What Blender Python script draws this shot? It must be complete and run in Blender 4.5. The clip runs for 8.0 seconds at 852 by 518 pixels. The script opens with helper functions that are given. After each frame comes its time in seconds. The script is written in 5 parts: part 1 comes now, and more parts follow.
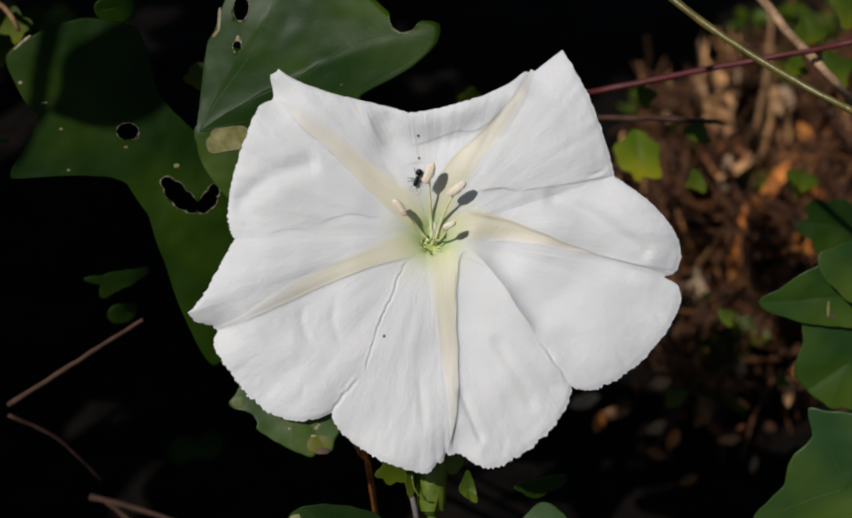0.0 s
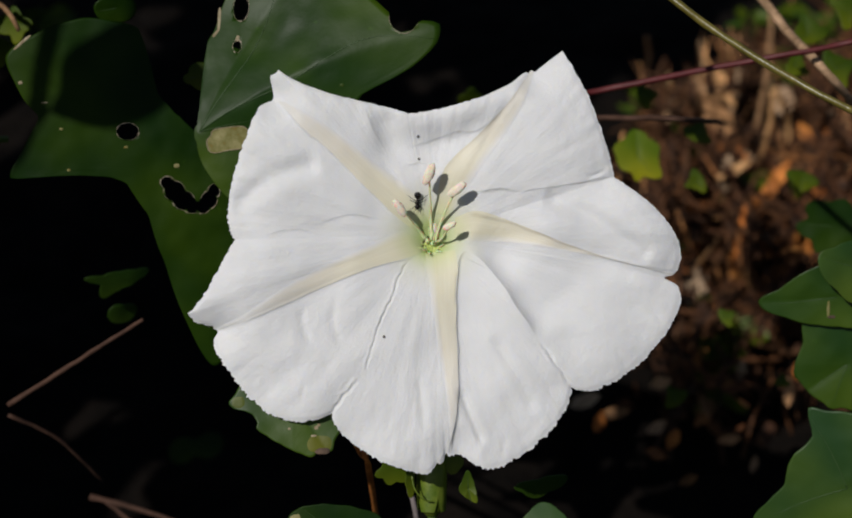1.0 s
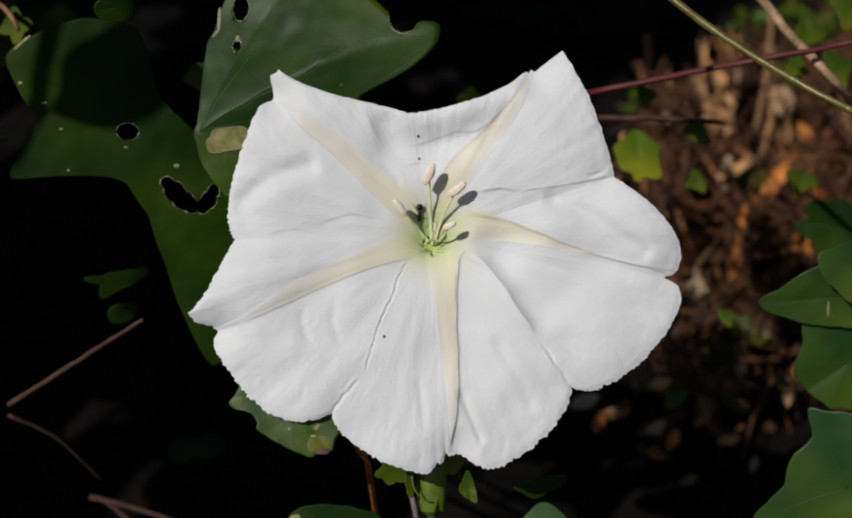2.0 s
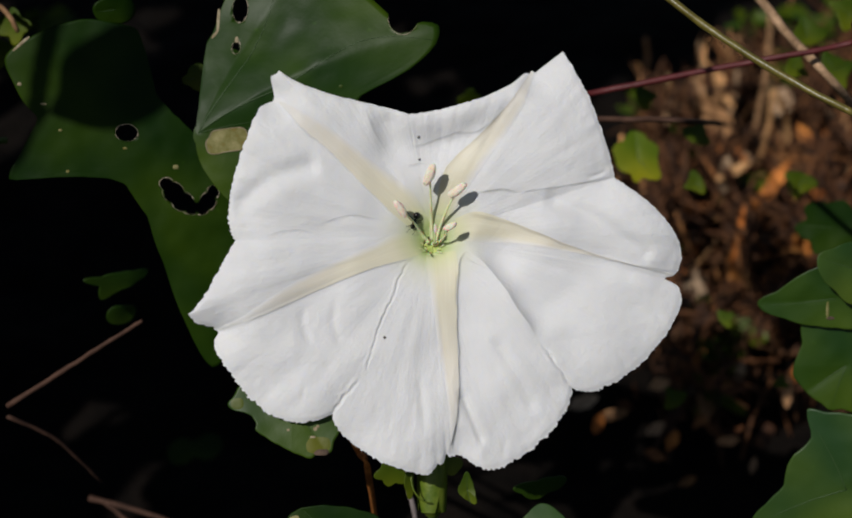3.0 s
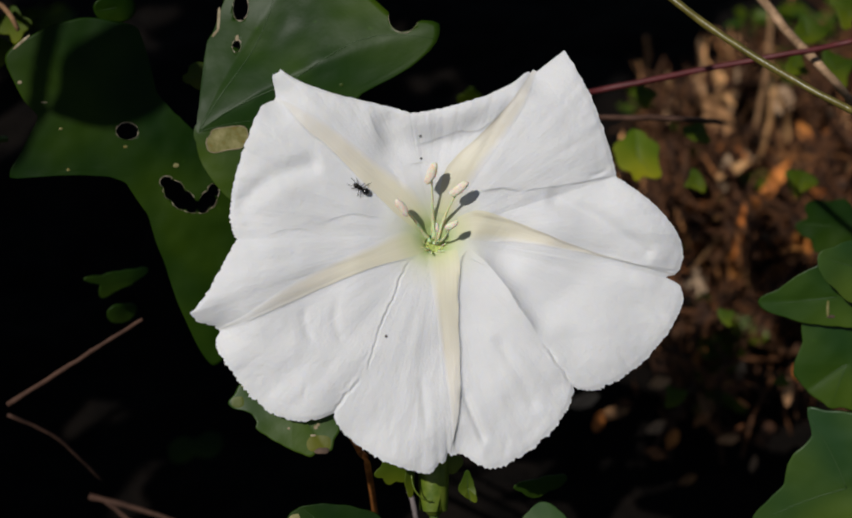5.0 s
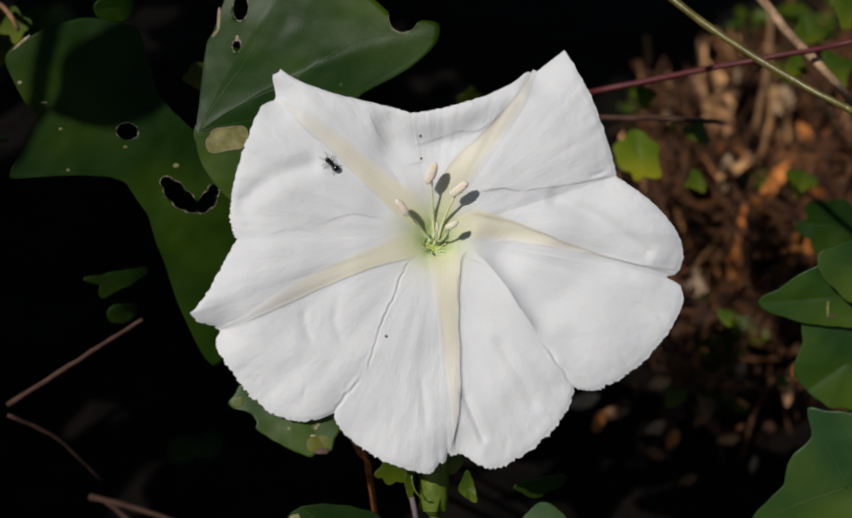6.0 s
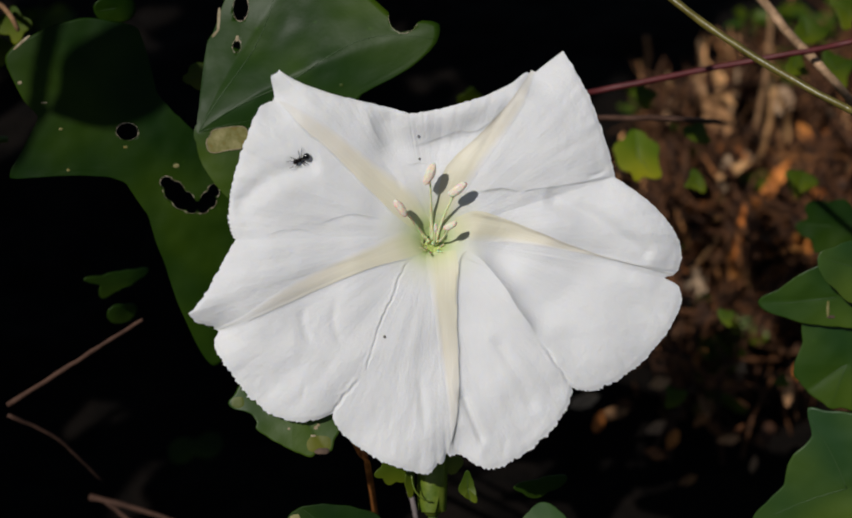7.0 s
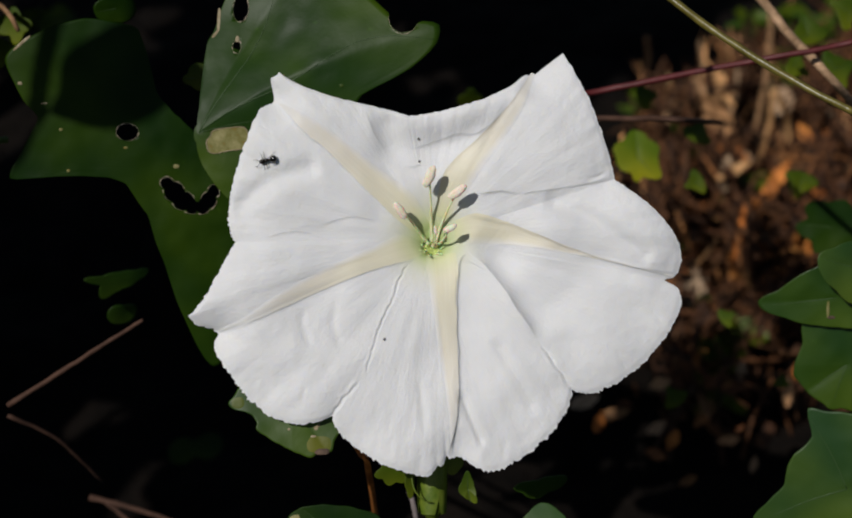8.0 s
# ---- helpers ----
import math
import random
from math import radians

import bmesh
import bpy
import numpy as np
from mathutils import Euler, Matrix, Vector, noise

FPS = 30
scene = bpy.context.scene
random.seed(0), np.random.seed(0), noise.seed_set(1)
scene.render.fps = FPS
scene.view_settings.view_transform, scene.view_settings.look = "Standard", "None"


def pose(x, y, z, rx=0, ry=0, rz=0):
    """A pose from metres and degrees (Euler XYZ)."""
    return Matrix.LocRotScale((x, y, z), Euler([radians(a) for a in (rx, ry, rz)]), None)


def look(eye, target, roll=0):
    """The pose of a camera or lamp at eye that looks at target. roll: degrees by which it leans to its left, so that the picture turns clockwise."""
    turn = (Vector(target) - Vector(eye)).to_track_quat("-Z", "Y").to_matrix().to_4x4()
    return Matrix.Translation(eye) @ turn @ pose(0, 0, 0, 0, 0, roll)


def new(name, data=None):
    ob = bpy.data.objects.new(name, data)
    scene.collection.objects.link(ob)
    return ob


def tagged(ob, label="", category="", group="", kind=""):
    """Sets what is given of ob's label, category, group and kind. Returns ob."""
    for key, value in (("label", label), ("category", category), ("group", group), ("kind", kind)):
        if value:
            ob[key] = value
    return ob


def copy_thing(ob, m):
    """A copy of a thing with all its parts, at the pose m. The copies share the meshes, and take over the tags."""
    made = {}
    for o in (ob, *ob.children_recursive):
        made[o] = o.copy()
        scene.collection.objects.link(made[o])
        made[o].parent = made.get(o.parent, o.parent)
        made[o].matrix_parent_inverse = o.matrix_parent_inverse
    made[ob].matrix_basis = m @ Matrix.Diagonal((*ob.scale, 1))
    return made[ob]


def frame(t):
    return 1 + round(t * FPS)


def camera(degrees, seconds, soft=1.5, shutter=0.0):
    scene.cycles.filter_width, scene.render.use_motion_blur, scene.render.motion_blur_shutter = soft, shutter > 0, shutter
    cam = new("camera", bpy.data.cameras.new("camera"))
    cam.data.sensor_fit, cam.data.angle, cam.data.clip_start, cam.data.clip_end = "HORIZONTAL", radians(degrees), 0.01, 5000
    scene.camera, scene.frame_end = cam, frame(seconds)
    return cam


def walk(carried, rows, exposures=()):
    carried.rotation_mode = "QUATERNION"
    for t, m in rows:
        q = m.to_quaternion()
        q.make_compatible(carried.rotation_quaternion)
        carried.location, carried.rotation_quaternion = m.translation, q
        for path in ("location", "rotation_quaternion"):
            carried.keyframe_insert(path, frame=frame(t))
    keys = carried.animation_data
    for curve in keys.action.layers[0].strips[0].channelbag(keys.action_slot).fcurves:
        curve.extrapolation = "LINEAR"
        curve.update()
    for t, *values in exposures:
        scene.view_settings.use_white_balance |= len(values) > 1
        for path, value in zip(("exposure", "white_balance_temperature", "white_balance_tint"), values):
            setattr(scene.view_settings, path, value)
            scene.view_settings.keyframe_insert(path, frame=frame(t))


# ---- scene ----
# The camera stands in front of and above the flower; small drift of the handheld camera.
# FLOWER is the frame at the flower's throat, aligned with the camera: x right, y up in the view, z towards the camera.
DIST = 0.42
PITCH = radians(40)
FLOWER = Matrix(((1, 0, 0, 0),
                 (0, math.sin(PITCH), -math.cos(PITCH), 0),
                 (0, math.cos(PITCH), math.sin(PITCH), 0.25),
                 (0, 0, 0, 1)))
EYE = Vector((-0.00147, -0.0016, DIST))
CM = 0.01

cam = camera(27.98, 8.0, soft=2.0)
cam.data.dof.use_dof = True
cam.data.dof.focus_distance = DIST
cam.data.dof.aperture_fstop = 15


def drift(dx, dy):
    """Camera pose with a small turn, in steps of 1/3150 rad."""
    return FLOWER @ Matrix.Translation(EYE) @ Euler((dy / 3150, -dx / 3150, 0)).to_matrix().to_4x4()


walk(cam, [(0.0, drift(0, 0)), (1.7, drift(0, 0)), (2.4, drift(1, 1)), (3.0, drift(1.8, 2.3)), (3.5, drift(1.7, 1.8)),
           (4.0, drift(0.2, 1)), (4.5, drift(1, -0.7)), (6.0, drift(0.9, -0.3)), (7.0, drift(0.8, 0)), (7.5, drift(0.2, 1)),
           (8.0, drift(0.7, 1))])

# ---- light ----
SUN = (FLOWER.to_3x3() @ Vector((-0.45, 0.33, 0.83))).normalized()
world = bpy.data.worlds.new("sky")
scene.world = world
world.use_nodes = True
wn = world.node_tree
sky = wn.nodes.new("ShaderNodeTexSky")
sky.sky_type = 'NISHITA'
sky.sun_disc = False
sky.sun_elevation = math.asin(SUN.z)
sky.sun_rotation = math.atan2(SUN.x, SUN.y)
back = wn.nodes["Background"]
back.inputs["Strength"].default_value = 0.05
wn.links.new(sky.outputs["Color"], back.inputs["Color"])
sun_data = bpy.data.lights.new("sun", 'SUN')
sun_data.energy = 5.0
sun_data.angle = radians(0.6)
sun_data.color = (1.0, 0.97, 0.93)
sun = new("sun", sun_data)
sun.matrix_world = look(SUN * 3, (0, 0, 0))
scene.view_settings.exposure = -0.8


# ---- materials ----
class Mat:
    """A node material with a few shortcuts."""

    def __init__(self, name):
        self.m = bpy.data.materials.new(name)
        self.m.use_nodes = True
        self.t = self.m.node_tree
        self.b = self.t.nodes["Principled BSDF"]
        self.out = self.t.nodes["Material Output"]

    def node(self, kind, **values):
        n = self.t.nodes.new(kind)
        for k, v in values.items():
            n.inputs[k.replace("_", " ")].default_value = v
        return n

    def link(self, a, b):
        self.t.links.new(a, b)

    def coords(self, which="Object", scale=(1, 1, 1)):
        c = self.t.nodes.new("ShaderNodeTexCoord")
        m = self.t.nodes.new("ShaderNodeMapping")
        m.inputs["Scale"].default_value = scale
        self.link(c.outputs[which], m.inputs["Vector"])
        return m.outputs["Vector"]

    def noise(self, vec, scale, detail=3, rough=0.55):
        n = self.node("ShaderNodeTexNoise", Scale=scale, Detail=detail, Roughness=rough)
        self.link(vec, n.inputs["Vector"])
        return n.outputs["Fac"]

    def ramp(self, fac, stops):
        r = self.t.nodes.new("ShaderNodeValToRGB")
        while len(r.color_ramp.elements) < len(stops):
            r.color_ramp.elements.new(0.5)
        for e, (p, c) in zip(r.color_ramp.elements, stops):
            e.position, e.color = p, (*c, 1) if len(c) == 3 else c
        self.link(fac, r.inputs["Fac"])
        return r.outputs["Color"]

    def mix(self, fac, a, b, how='MIX'):
        n = self.t.nodes.new("ShaderNodeMix")
        n.data_type, n.blend_type = 'RGBA', how
        ins = [s for s in n.inputs if s.enabled]
        for s, v in zip(ins, (fac, a, b)):
            if isinstance(v, bpy.types.NodeSocket):
                self.link(v, s)
            elif isinstance(v, (tuple, list)):
                s.default_value = (*v, 1)
            else:
                s.default_value = v
        return [o for o in n.outputs if o.enabled][0]

    def bump(self, height, strength=0.3, distance=0.0005):
        b = self.node("ShaderNodeBump", Strength=strength, Distance=distance)
        self.link(height, b.inputs["Height"])
        self.link(b.outputs["Normal"], self.b.inputs["Normal"])
        return b.outputs["Normal"]

    def base(self, colour):
        if isinstance(colour, tuple):
            self.b.inputs["Base Color"].default_value = (*colour, 1)
        else:
            self.link(colour, self.b.inputs["Base Color"])

    def set(self, **values):
        for k, v in values.items():
            self.b.inputs[k.replace("_", " ")].default_value = v

    def translucent(self, colour, share, normal=None):
        tr = self.t.nodes.new("ShaderNodeBsdfTranslucent")
        if isinstance(colour, tuple):
            tr.inputs["Color"].default_value = (*colour, 1)
        else:
            self.link(colour, tr.inputs["Color"])
        if normal:
            self.link(normal, tr.inputs["Normal"])
        mx = self.node("ShaderNodeMixShader", Fac=share)
        self.link(self.b.outputs[0], mx.inputs[1])
        self.link(tr.outputs[0], mx.inputs[2])
        self.link(mx.outputs[0], self.out.inputs["Surface"])


def petal_material():
    m = Mat("white_petal")
    uv = m.coords("UV")
    streak = m.noise(m.coords("UV", (260, 6, 1)), 1.0, 4)
    o = m.coords("Object")
    cell = m.noise(o, 1300, 4, 0.65)
    crinkle = m.noise(o, 260, 4, 0.6)
    soft = m.noise(o, 70, 3)
    white = m.ramp(soft, [(0.3, (0.82, 0.82, 0.825)), (0.7, (0.88, 0.88, 0.885))])
    sep = m.t.nodes.new("ShaderNodeSeparateXYZ")
    m.link(uv, sep.inputs[0])
    heart = m.ramp(sep.outputs["Y"], [(0.05, (0.60, 0.73, 0.30)), (0.09, (0.84, 0.89, 0.56)), (0.15, (0.95, 0.95, 0.83)), (0.24, (1, 1, 1))])
    col = m.mix(1.0, white, heart, 'MULTIPLY')
    m.base(col)
    m.link(m.ramp(crinkle, [(0.35, (0.50,) * 3), (0.65, (0.64,) * 3)]), m.b.inputs["Roughness"])
    m.set(Specular_IOR_Level=0.30, Subsurface_Weight=0.25, Subsurface_Scale=0.0007, Subsurface_Radius=(1.0, 0.9, 0.7))
    h = m.mix(0.32, m.mix(0.6, crinkle, cell), streak)
    n = m.bump(h, 0.42, 0.0008)
    m.translucent(col, 0.16, n)
    return m.m


def rib_material():
    m = Mat("cream_rib")
    streak = m.noise(m.coords("UV", (60, 3, 1)), 1.0, 4)
    sep = m.t.nodes.new("ShaderNodeSeparateXYZ")
    m.link(m.coords("UV"), sep.inputs[0])
    along = m.ramp(sep.outputs["Y"], [(0.05, (0.50, 0.60, 0.26)), (0.10, (0.78, 0.79, 0.50)), (0.17, (0.85, 0.81, 0.63)), (0.5, (0.86, 0.81, 0.70)), (0.7, (0.85, 0.82, 0.76)), (0.85, (0.83, 0.83, 0.82))])
    tone = m.ramp(streak, [(0.3, (0.93, 0.92, 0.9)), (0.7, (1, 1, 1))])
    col = m.mix(1.0, along, tone, 'MULTIPLY')
    edge = m.ramp(sep.outputs["X"], [(0.0, (1, 1, 1)), (0.3, (0, 0, 0)), (0.7, (0, 0, 0)), (1.0, (1, 1, 1))])
    side = m.ramp(sep.outputs["Y"], [(0.05, (0.50, 0.60, 0.25)), (0.09, (0.70, 0.74, 0.47)), (0.15, (0.80, 0.79, 0.69)), (0.24, (0.83, 0.82, 0.82))])
    col = m.mix(edge, col, side)
    m.base(col)
    m.set(Roughness=0.5, Specular_IOR_Level=0.35)
    m.set(Subsurface_Weight=0.25, Subsurface_Scale=0.0007, Subsurface_Radius=(1.0, 0.9, 0.7))
    n = m.bump(streak, 0.2, 0.0003)
    m.translucent(col, 0.14, n)
    return m.m


def leaf_material(name, dark, light, share=0.15, rough=0.42, spec=0.3):
    m = Mat(name)
    o = m.coords("Object")
    big = m.noise(o, 45, 4)
    fine = m.noise(o, 700, 3)
    info = m.t.nodes.new("ShaderNodeObjectInfo")
    a = m.ramp(big, [(0.3, dark), (0.72, light)])
    broad = m.ramp(m.noise(o, 22, 2), [(0.38, (0.60, 0.74, 0.80)), (0.68, (1.9, 1.32, 0.55))])
    a = m.mix(1.0, a, broad, 'MULTIPLY')
    vary = m.ramp(info.outputs["Random"], [(0, (0.85, 0.9, 0.85)), (1, (1.1, 1.08, 1.0))])
    a = m.mix(1.0, a, vary, 'MULTIPLY')
    speck = m.ramp(m.noise(o, 260, 2), [(0.70, (1, 1, 1)), (0.78, (1.5, 1.5, 1.2))])
    a = m.mix(1.0, a, speck, 'MULTIPLY')
    m.base(a)
    r = m.ramp(big, [(0.3, (rough,) * 3), (0.7, (rough + 0.05,) * 3)])
    m.link(r, m.b.inputs["Roughness"])
    m.set(Specular_IOR_Level=spec)
    n = m.bump(m.mix(0.5, big, fine), 0.16, 0.0004)
    tr = m.mix(1.0, a, (1.5, 1.7, 0.5), 'MULTIPLY')
    m.translucent(tr, share, n)
    return m.m


def tube_material():
    m = Mat("pale_green_tube")
    f = m.noise(m.coords("Object", (600, 120, 120)), 1.0, 3)
    col = m.ramp(f, [(0.3, (0.62, 0.72, 0.26)), (0.7, (0.74, 0.80, 0.40))])
    m.base(col)
    m.set(Roughness=0.5, Specular_IOR_Level=0.3)
    m.translucent(col, 0.45)
    return m.m


def plain(name, a, b, scale=300, rough=0.6, bump=0.3, spec=0.4, dist=0.0004, random_tint=False, soft=0.0):
    m = Mat(name)
    o = m.coords("Object")
    f = m.noise(o, scale, 4)
    c = m.ramp(f, [(0.3, a), (0.7, b)])
    if random_tint:
        info = m.t.nodes.new("ShaderNodeObjectInfo")
        c = m.mix(1.0, c, m.ramp(info.outputs["Random"], [(0, (0.6, 0.55, 0.52)), (0.3, (1.0, 0.72, 0.5)), (0.55, (0.8, 0.85, 0.95)), (0.8, (1.3, 1.0, 0.7)), (1, (0.6, 0.62, 0.5))]), 'MULTIPLY')
        g = m.t.nodes.new("ShaderNodeNewGeometry")
        c = m.mix(1.0, c, m.ramp(g.outputs["Random Per Island"], [(0, (0.3, 0.28, 0.28)), (0.4, (1.0, 0.85, 0.7)), (0.7, (0.9, 0.95, 1.0)), (0.93, (1.4, 1.25, 1.05)), (1, (3.2, 3.2, 3.1))]), 'MULTIPLY')
    m.base(c)
    m.set(Roughness=rough, Specular_IOR_Level=spec)
    if soft:
        m.set(Subsurface_Weight=soft, Subsurface_Scale=0.0012)
    m.bump(m.noise(o, scale * 3, 4), bump, dist)
    return m.m


def dead_material():
    m = Mat("dead_leaf_tissue")
    o = m.coords("Object")
    c = m.ramp(m.noise(o, 260, 4, 0.6), [(0.28, (0.28, 0.135, 0.022)), (0.42, (0.20, 0.190, 0.062)), (0.62, (0.35, 0.315, 0.145))])
    m.base(c)
    m.set(Roughness=0.6, Specular_IOR_Level=0.12)
    n = m.bump(m.noise(o, 900, 3), 0.4, 0.0004)
    m.translucent(c, 0.2, n)
    return m.m


PETAL = petal_material()
RIB = rib_material()
# darkest green; on leaves low in the vine it holds part of their shade
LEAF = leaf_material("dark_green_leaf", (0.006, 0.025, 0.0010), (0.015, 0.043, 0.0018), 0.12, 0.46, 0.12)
LEAF_GLOSS = leaf_material("glossy_green_leaf", (0.012, 0.038, 0.0025), (0.024, 0.062, 0.005), 0.12, 0.40, 0.16)
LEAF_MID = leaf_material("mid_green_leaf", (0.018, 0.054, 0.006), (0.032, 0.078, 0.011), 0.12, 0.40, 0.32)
LEAF_PALE = leaf_material("pale_green_leaf", (0.030, 0.075, 0.016), (0.047, 0.10, 0.023), 0.12, 0.40, 0.33)
LEAF_LIME = leaf_material("lime_green_leaf", (0.045, 0.085, 0.004), (0.095, 0.15, 0.010), 0.2, 0.45)
VEIN = plain("leaf_vein", (0.028, 0.062, 0.016), (0.05, 0.09, 0.03), 400, 0.5, 0.1)
DEAD = dead_material()
YELLOWED = leaf_material("yellowed_leaf", (0.055, 0.090, 0.012), (0.085, 0.115, 0.014), 0.15, 0.45)
BURNT = plain("burnt_leaf_tip", (0.035, 0.022, 0.014), (0.14, 0.09, 0.06), 500, 0.8, 0.4)
BITE = plain("dried_bite_edge", (0.30, 0.22, 0.15), (0.5, 0.43, 0.34), 800, 0.8, 0.3)
PALE = plain("pale_dry_speck", (0.20, 0.15, 0.08), (0.38, 0.32, 0.21), 700, 0.8, 0.3)
STALK = plain("green_stalk", (0.06, 0.11, 0.02), (0.10, 0.16, 0.03), 250, 0.5, 0.2)
STRAW = plain("straw_stem", (0.075, 0.062, 0.008), (0.17, 0.140, 0.028), 250, 0.34, 0.2, 0.5)
MAROON = plain("maroon_stem", (0.074, 0.009, 0.011), (0.12, 0.021, 0.021), 250, 0.5, 0.2)
TWIG = plain("brown_twig", (0.042, 0.018, 0.010), (0.085, 0.040, 0.024), 250, 0.8, 0.5)
TWIG_GREY = plain("grey_twig", (0.13, 0.11, 0.11), (0.24, 0.2, 0.19), 250, 0.8, 0.5)
DRY = plain("dry_brown_leaf", (0.050, 0.022, 0.008), (0.33, 0.17, 0.062), 330, 0.75, 0.6, random_tint=True)
CRUMB = plain("leaf_crumbs", (0.016, 0.007, 0.003), (0.16, 0.078, 0.028), 220, 0.8, 0.6, random_tint=True)
DRY_RUST = plain("dry_rust_leaf", (0.25, 0.078, 0.010), (0.68, 0.29, 0.065), 330, 0.75, 0.6, random_tint=True)
DRY_TAN = plain("dry_tan_leaf", (0.25, 0.170, 0.090), (0.68, 0.49, 0.31), 330, 0.75, 0.6, random_tint=True)
# humus coloured darker than real soil; the deep shade is put into it
SOIL = plain("shade_darkened_humus", (0.0025, 0.0019, 0.0014), (0.008, 0.0055, 0.004), 60, 0.95, 0.9, 0.1, 0.003)
FILAMENT = plain("pale_filament", (0.70, 0.74, 0.40), (0.80, 0.83, 0.54), 500, 0.5, 0.1, soft=0.5)
ANTHER = plain("cream_anther", (0.90, 0.76, 0.57), (0.96, 0.89, 0.77), 900, 0.8, 0.8, soft=0.6)
TUBE = tube_material()
CALYX = plain("yellow_green_calyx", (0.060, 0.105, 0.006), (0.14, 0.18, 0.018), 320, 0.4, 0.3)
BLACK = plain("black_shiny_shell", (0.002, 0.002, 0.002), (0.005, 0.004, 0.004), 2500, 0.16, 0.2, 0.6, 0.00005)
BROWN_BLACK = plain("brown_black_shell", (0.003, 0.002, 0.002), (0.010, 0.006, 0.004), 2500, 0.3, 0.2, 0.3, 0.00005)
DISC = plain("green_throat", (0.40, 0.50, 0.10), (0.62, 0.70, 0.26), 900, 0.6, 0.6)
LEAF_SEEDLING = leaf_material("seedling_green_leaf", (0.095, 0.150, 0.004), (0.165, 0.215, 0.008), 0.2, 0.5, 0.15)
LEAF_OLIVE = leaf_material("olive_green_leaf", (0.042, 0.078, 0.003), (0.085, 0.13, 0.008), 0.2, 0.5, 0.18)
SPECK = plain("dark_grain", (0.10, 0.095, 0.09), (0.2, 0.19, 0.18), 3000, 0.9, 0.3)


# ---- building helpers ----
def mesh(name, verts, faces, material, parent=None, label="", smooth=True, uvs=None):
    me = bpy.data.meshes.new(name)
    me.from_pydata([tuple(v) for v in verts], [], faces)
    if smooth:
        me.shade_smooth()
    if uvs is not None:
        layer = me.uv_layers.new(name="UVMap")
        index = np.empty(len(me.loops), int)
        me.loops.foreach_get("vertex_index", index)
        layer.data.foreach_set("uv", np.asarray(uvs, float)[index].ravel())
    me.materials.append(material)
    me.validate()
    ob = new(name, me)
    if parent:
        ob.parent = parent
    if label:
        tagged(ob, label)
    return ob


def grid_faces(rows, cols, wrap=False):
    out = []
    for i in range(rows - 1):
        for j in range(cols if wrap else cols - 1):
            k = (j + 1) % cols
            out.append((i * cols + j, i * cols + k, (i + 1) * cols + k, (i + 1) * cols + j))
    return out


def tube_data(points, radii, sides=8, caps=True, wobble=0.0):
    """Verts and faces of a round tube along points."""
    pts = [Vector(p) for p in points]
    verts, n = [], len(pts)
    ref = Vector((0.31, 0.17, 0.93))
    for i, p in enumerate(pts):
        d = (pts[min(i + 1, n - 1)] - pts[max(i - 1, 0)]).normalized()
        a = d.cross(ref)
        if a.length < 0.05:
            a = d.cross(Vector((1, 0, 0)))
        a.normalize()
        b = d.cross(a)
        r = radii[i] if isinstance(radii, (list, tuple)) else radii
        for j in range(sides):
            w = 2 * math.pi * j / sides
            k = r * (1 + wobble * math.sin(3 * w + i))
            verts.append(p + (a * math.cos(w) + b * math.sin(w)) * k)
    faces = grid_faces(n, sides, True)
    if caps:
        faces += [tuple(range(sides))[::-1], tuple(range((n - 1) * sides, n * sides))]
    return verts, faces


def curve_points(knots, n):
    """A smooth line through knots (Catmull-Rom)."""
    k = [Vector(p) for p in knots]
    k = [2 * k[0] - k[1]] + k + [2 * k[-1] - k[-2]]
    out, spans = [], len(k) - 3
    for i in range(n):
        x = i / (n - 1) * spans
        s = min(int(x), spans - 1)
        u = x - s
        a, b, c, d = k[s:s + 4]
        out.append(0.5 * ((2 * b) + (c - a) * u + (2 * a - 5 * b + 4 * c - d) * u * u + (3 * b - a - 3 * c + d) * u ** 3))
    return out


def spot(x, y, z):
    """World place on the camera's sight line through (x, y) cm of the flower's plane, z cm nearer (z > 0) or farther (z
    < 0).
    """
    p = Vector((x * CM, y * CM, 0))
    e = Vector((EYE.x, EYE.y, 0))
    k = (DIST - z * CM) / DIST
    q = e + (p - e) * k
    q.z = z * CM
    return FLOWER @ q


def on_ground(x, y, lift=0.0):
    """World place where the camera's sight line through (x, y) cm of the flower's plane meets the ground."""
    eye = FLOWER @ EYE
    way = FLOWER @ Vector((x * CM, y * CM, 0)) - eye
    k = (lift - eye.z) / way.z
    return eye + way * k


# ---- ground ----
def ground_height(x, y):
    h = 0.02 * noise.noise((x * 5, y * 5, 3)) + 0.008 * noise.noise((x * 22, y * 22, 9)) + 0.003 * noise.noise((x * 70, y * 70, 2))
    far = max(0.0, math.hypot(x, y) - 1.2)
    return h * min(1, 1 / (1 + far)) - 0.01


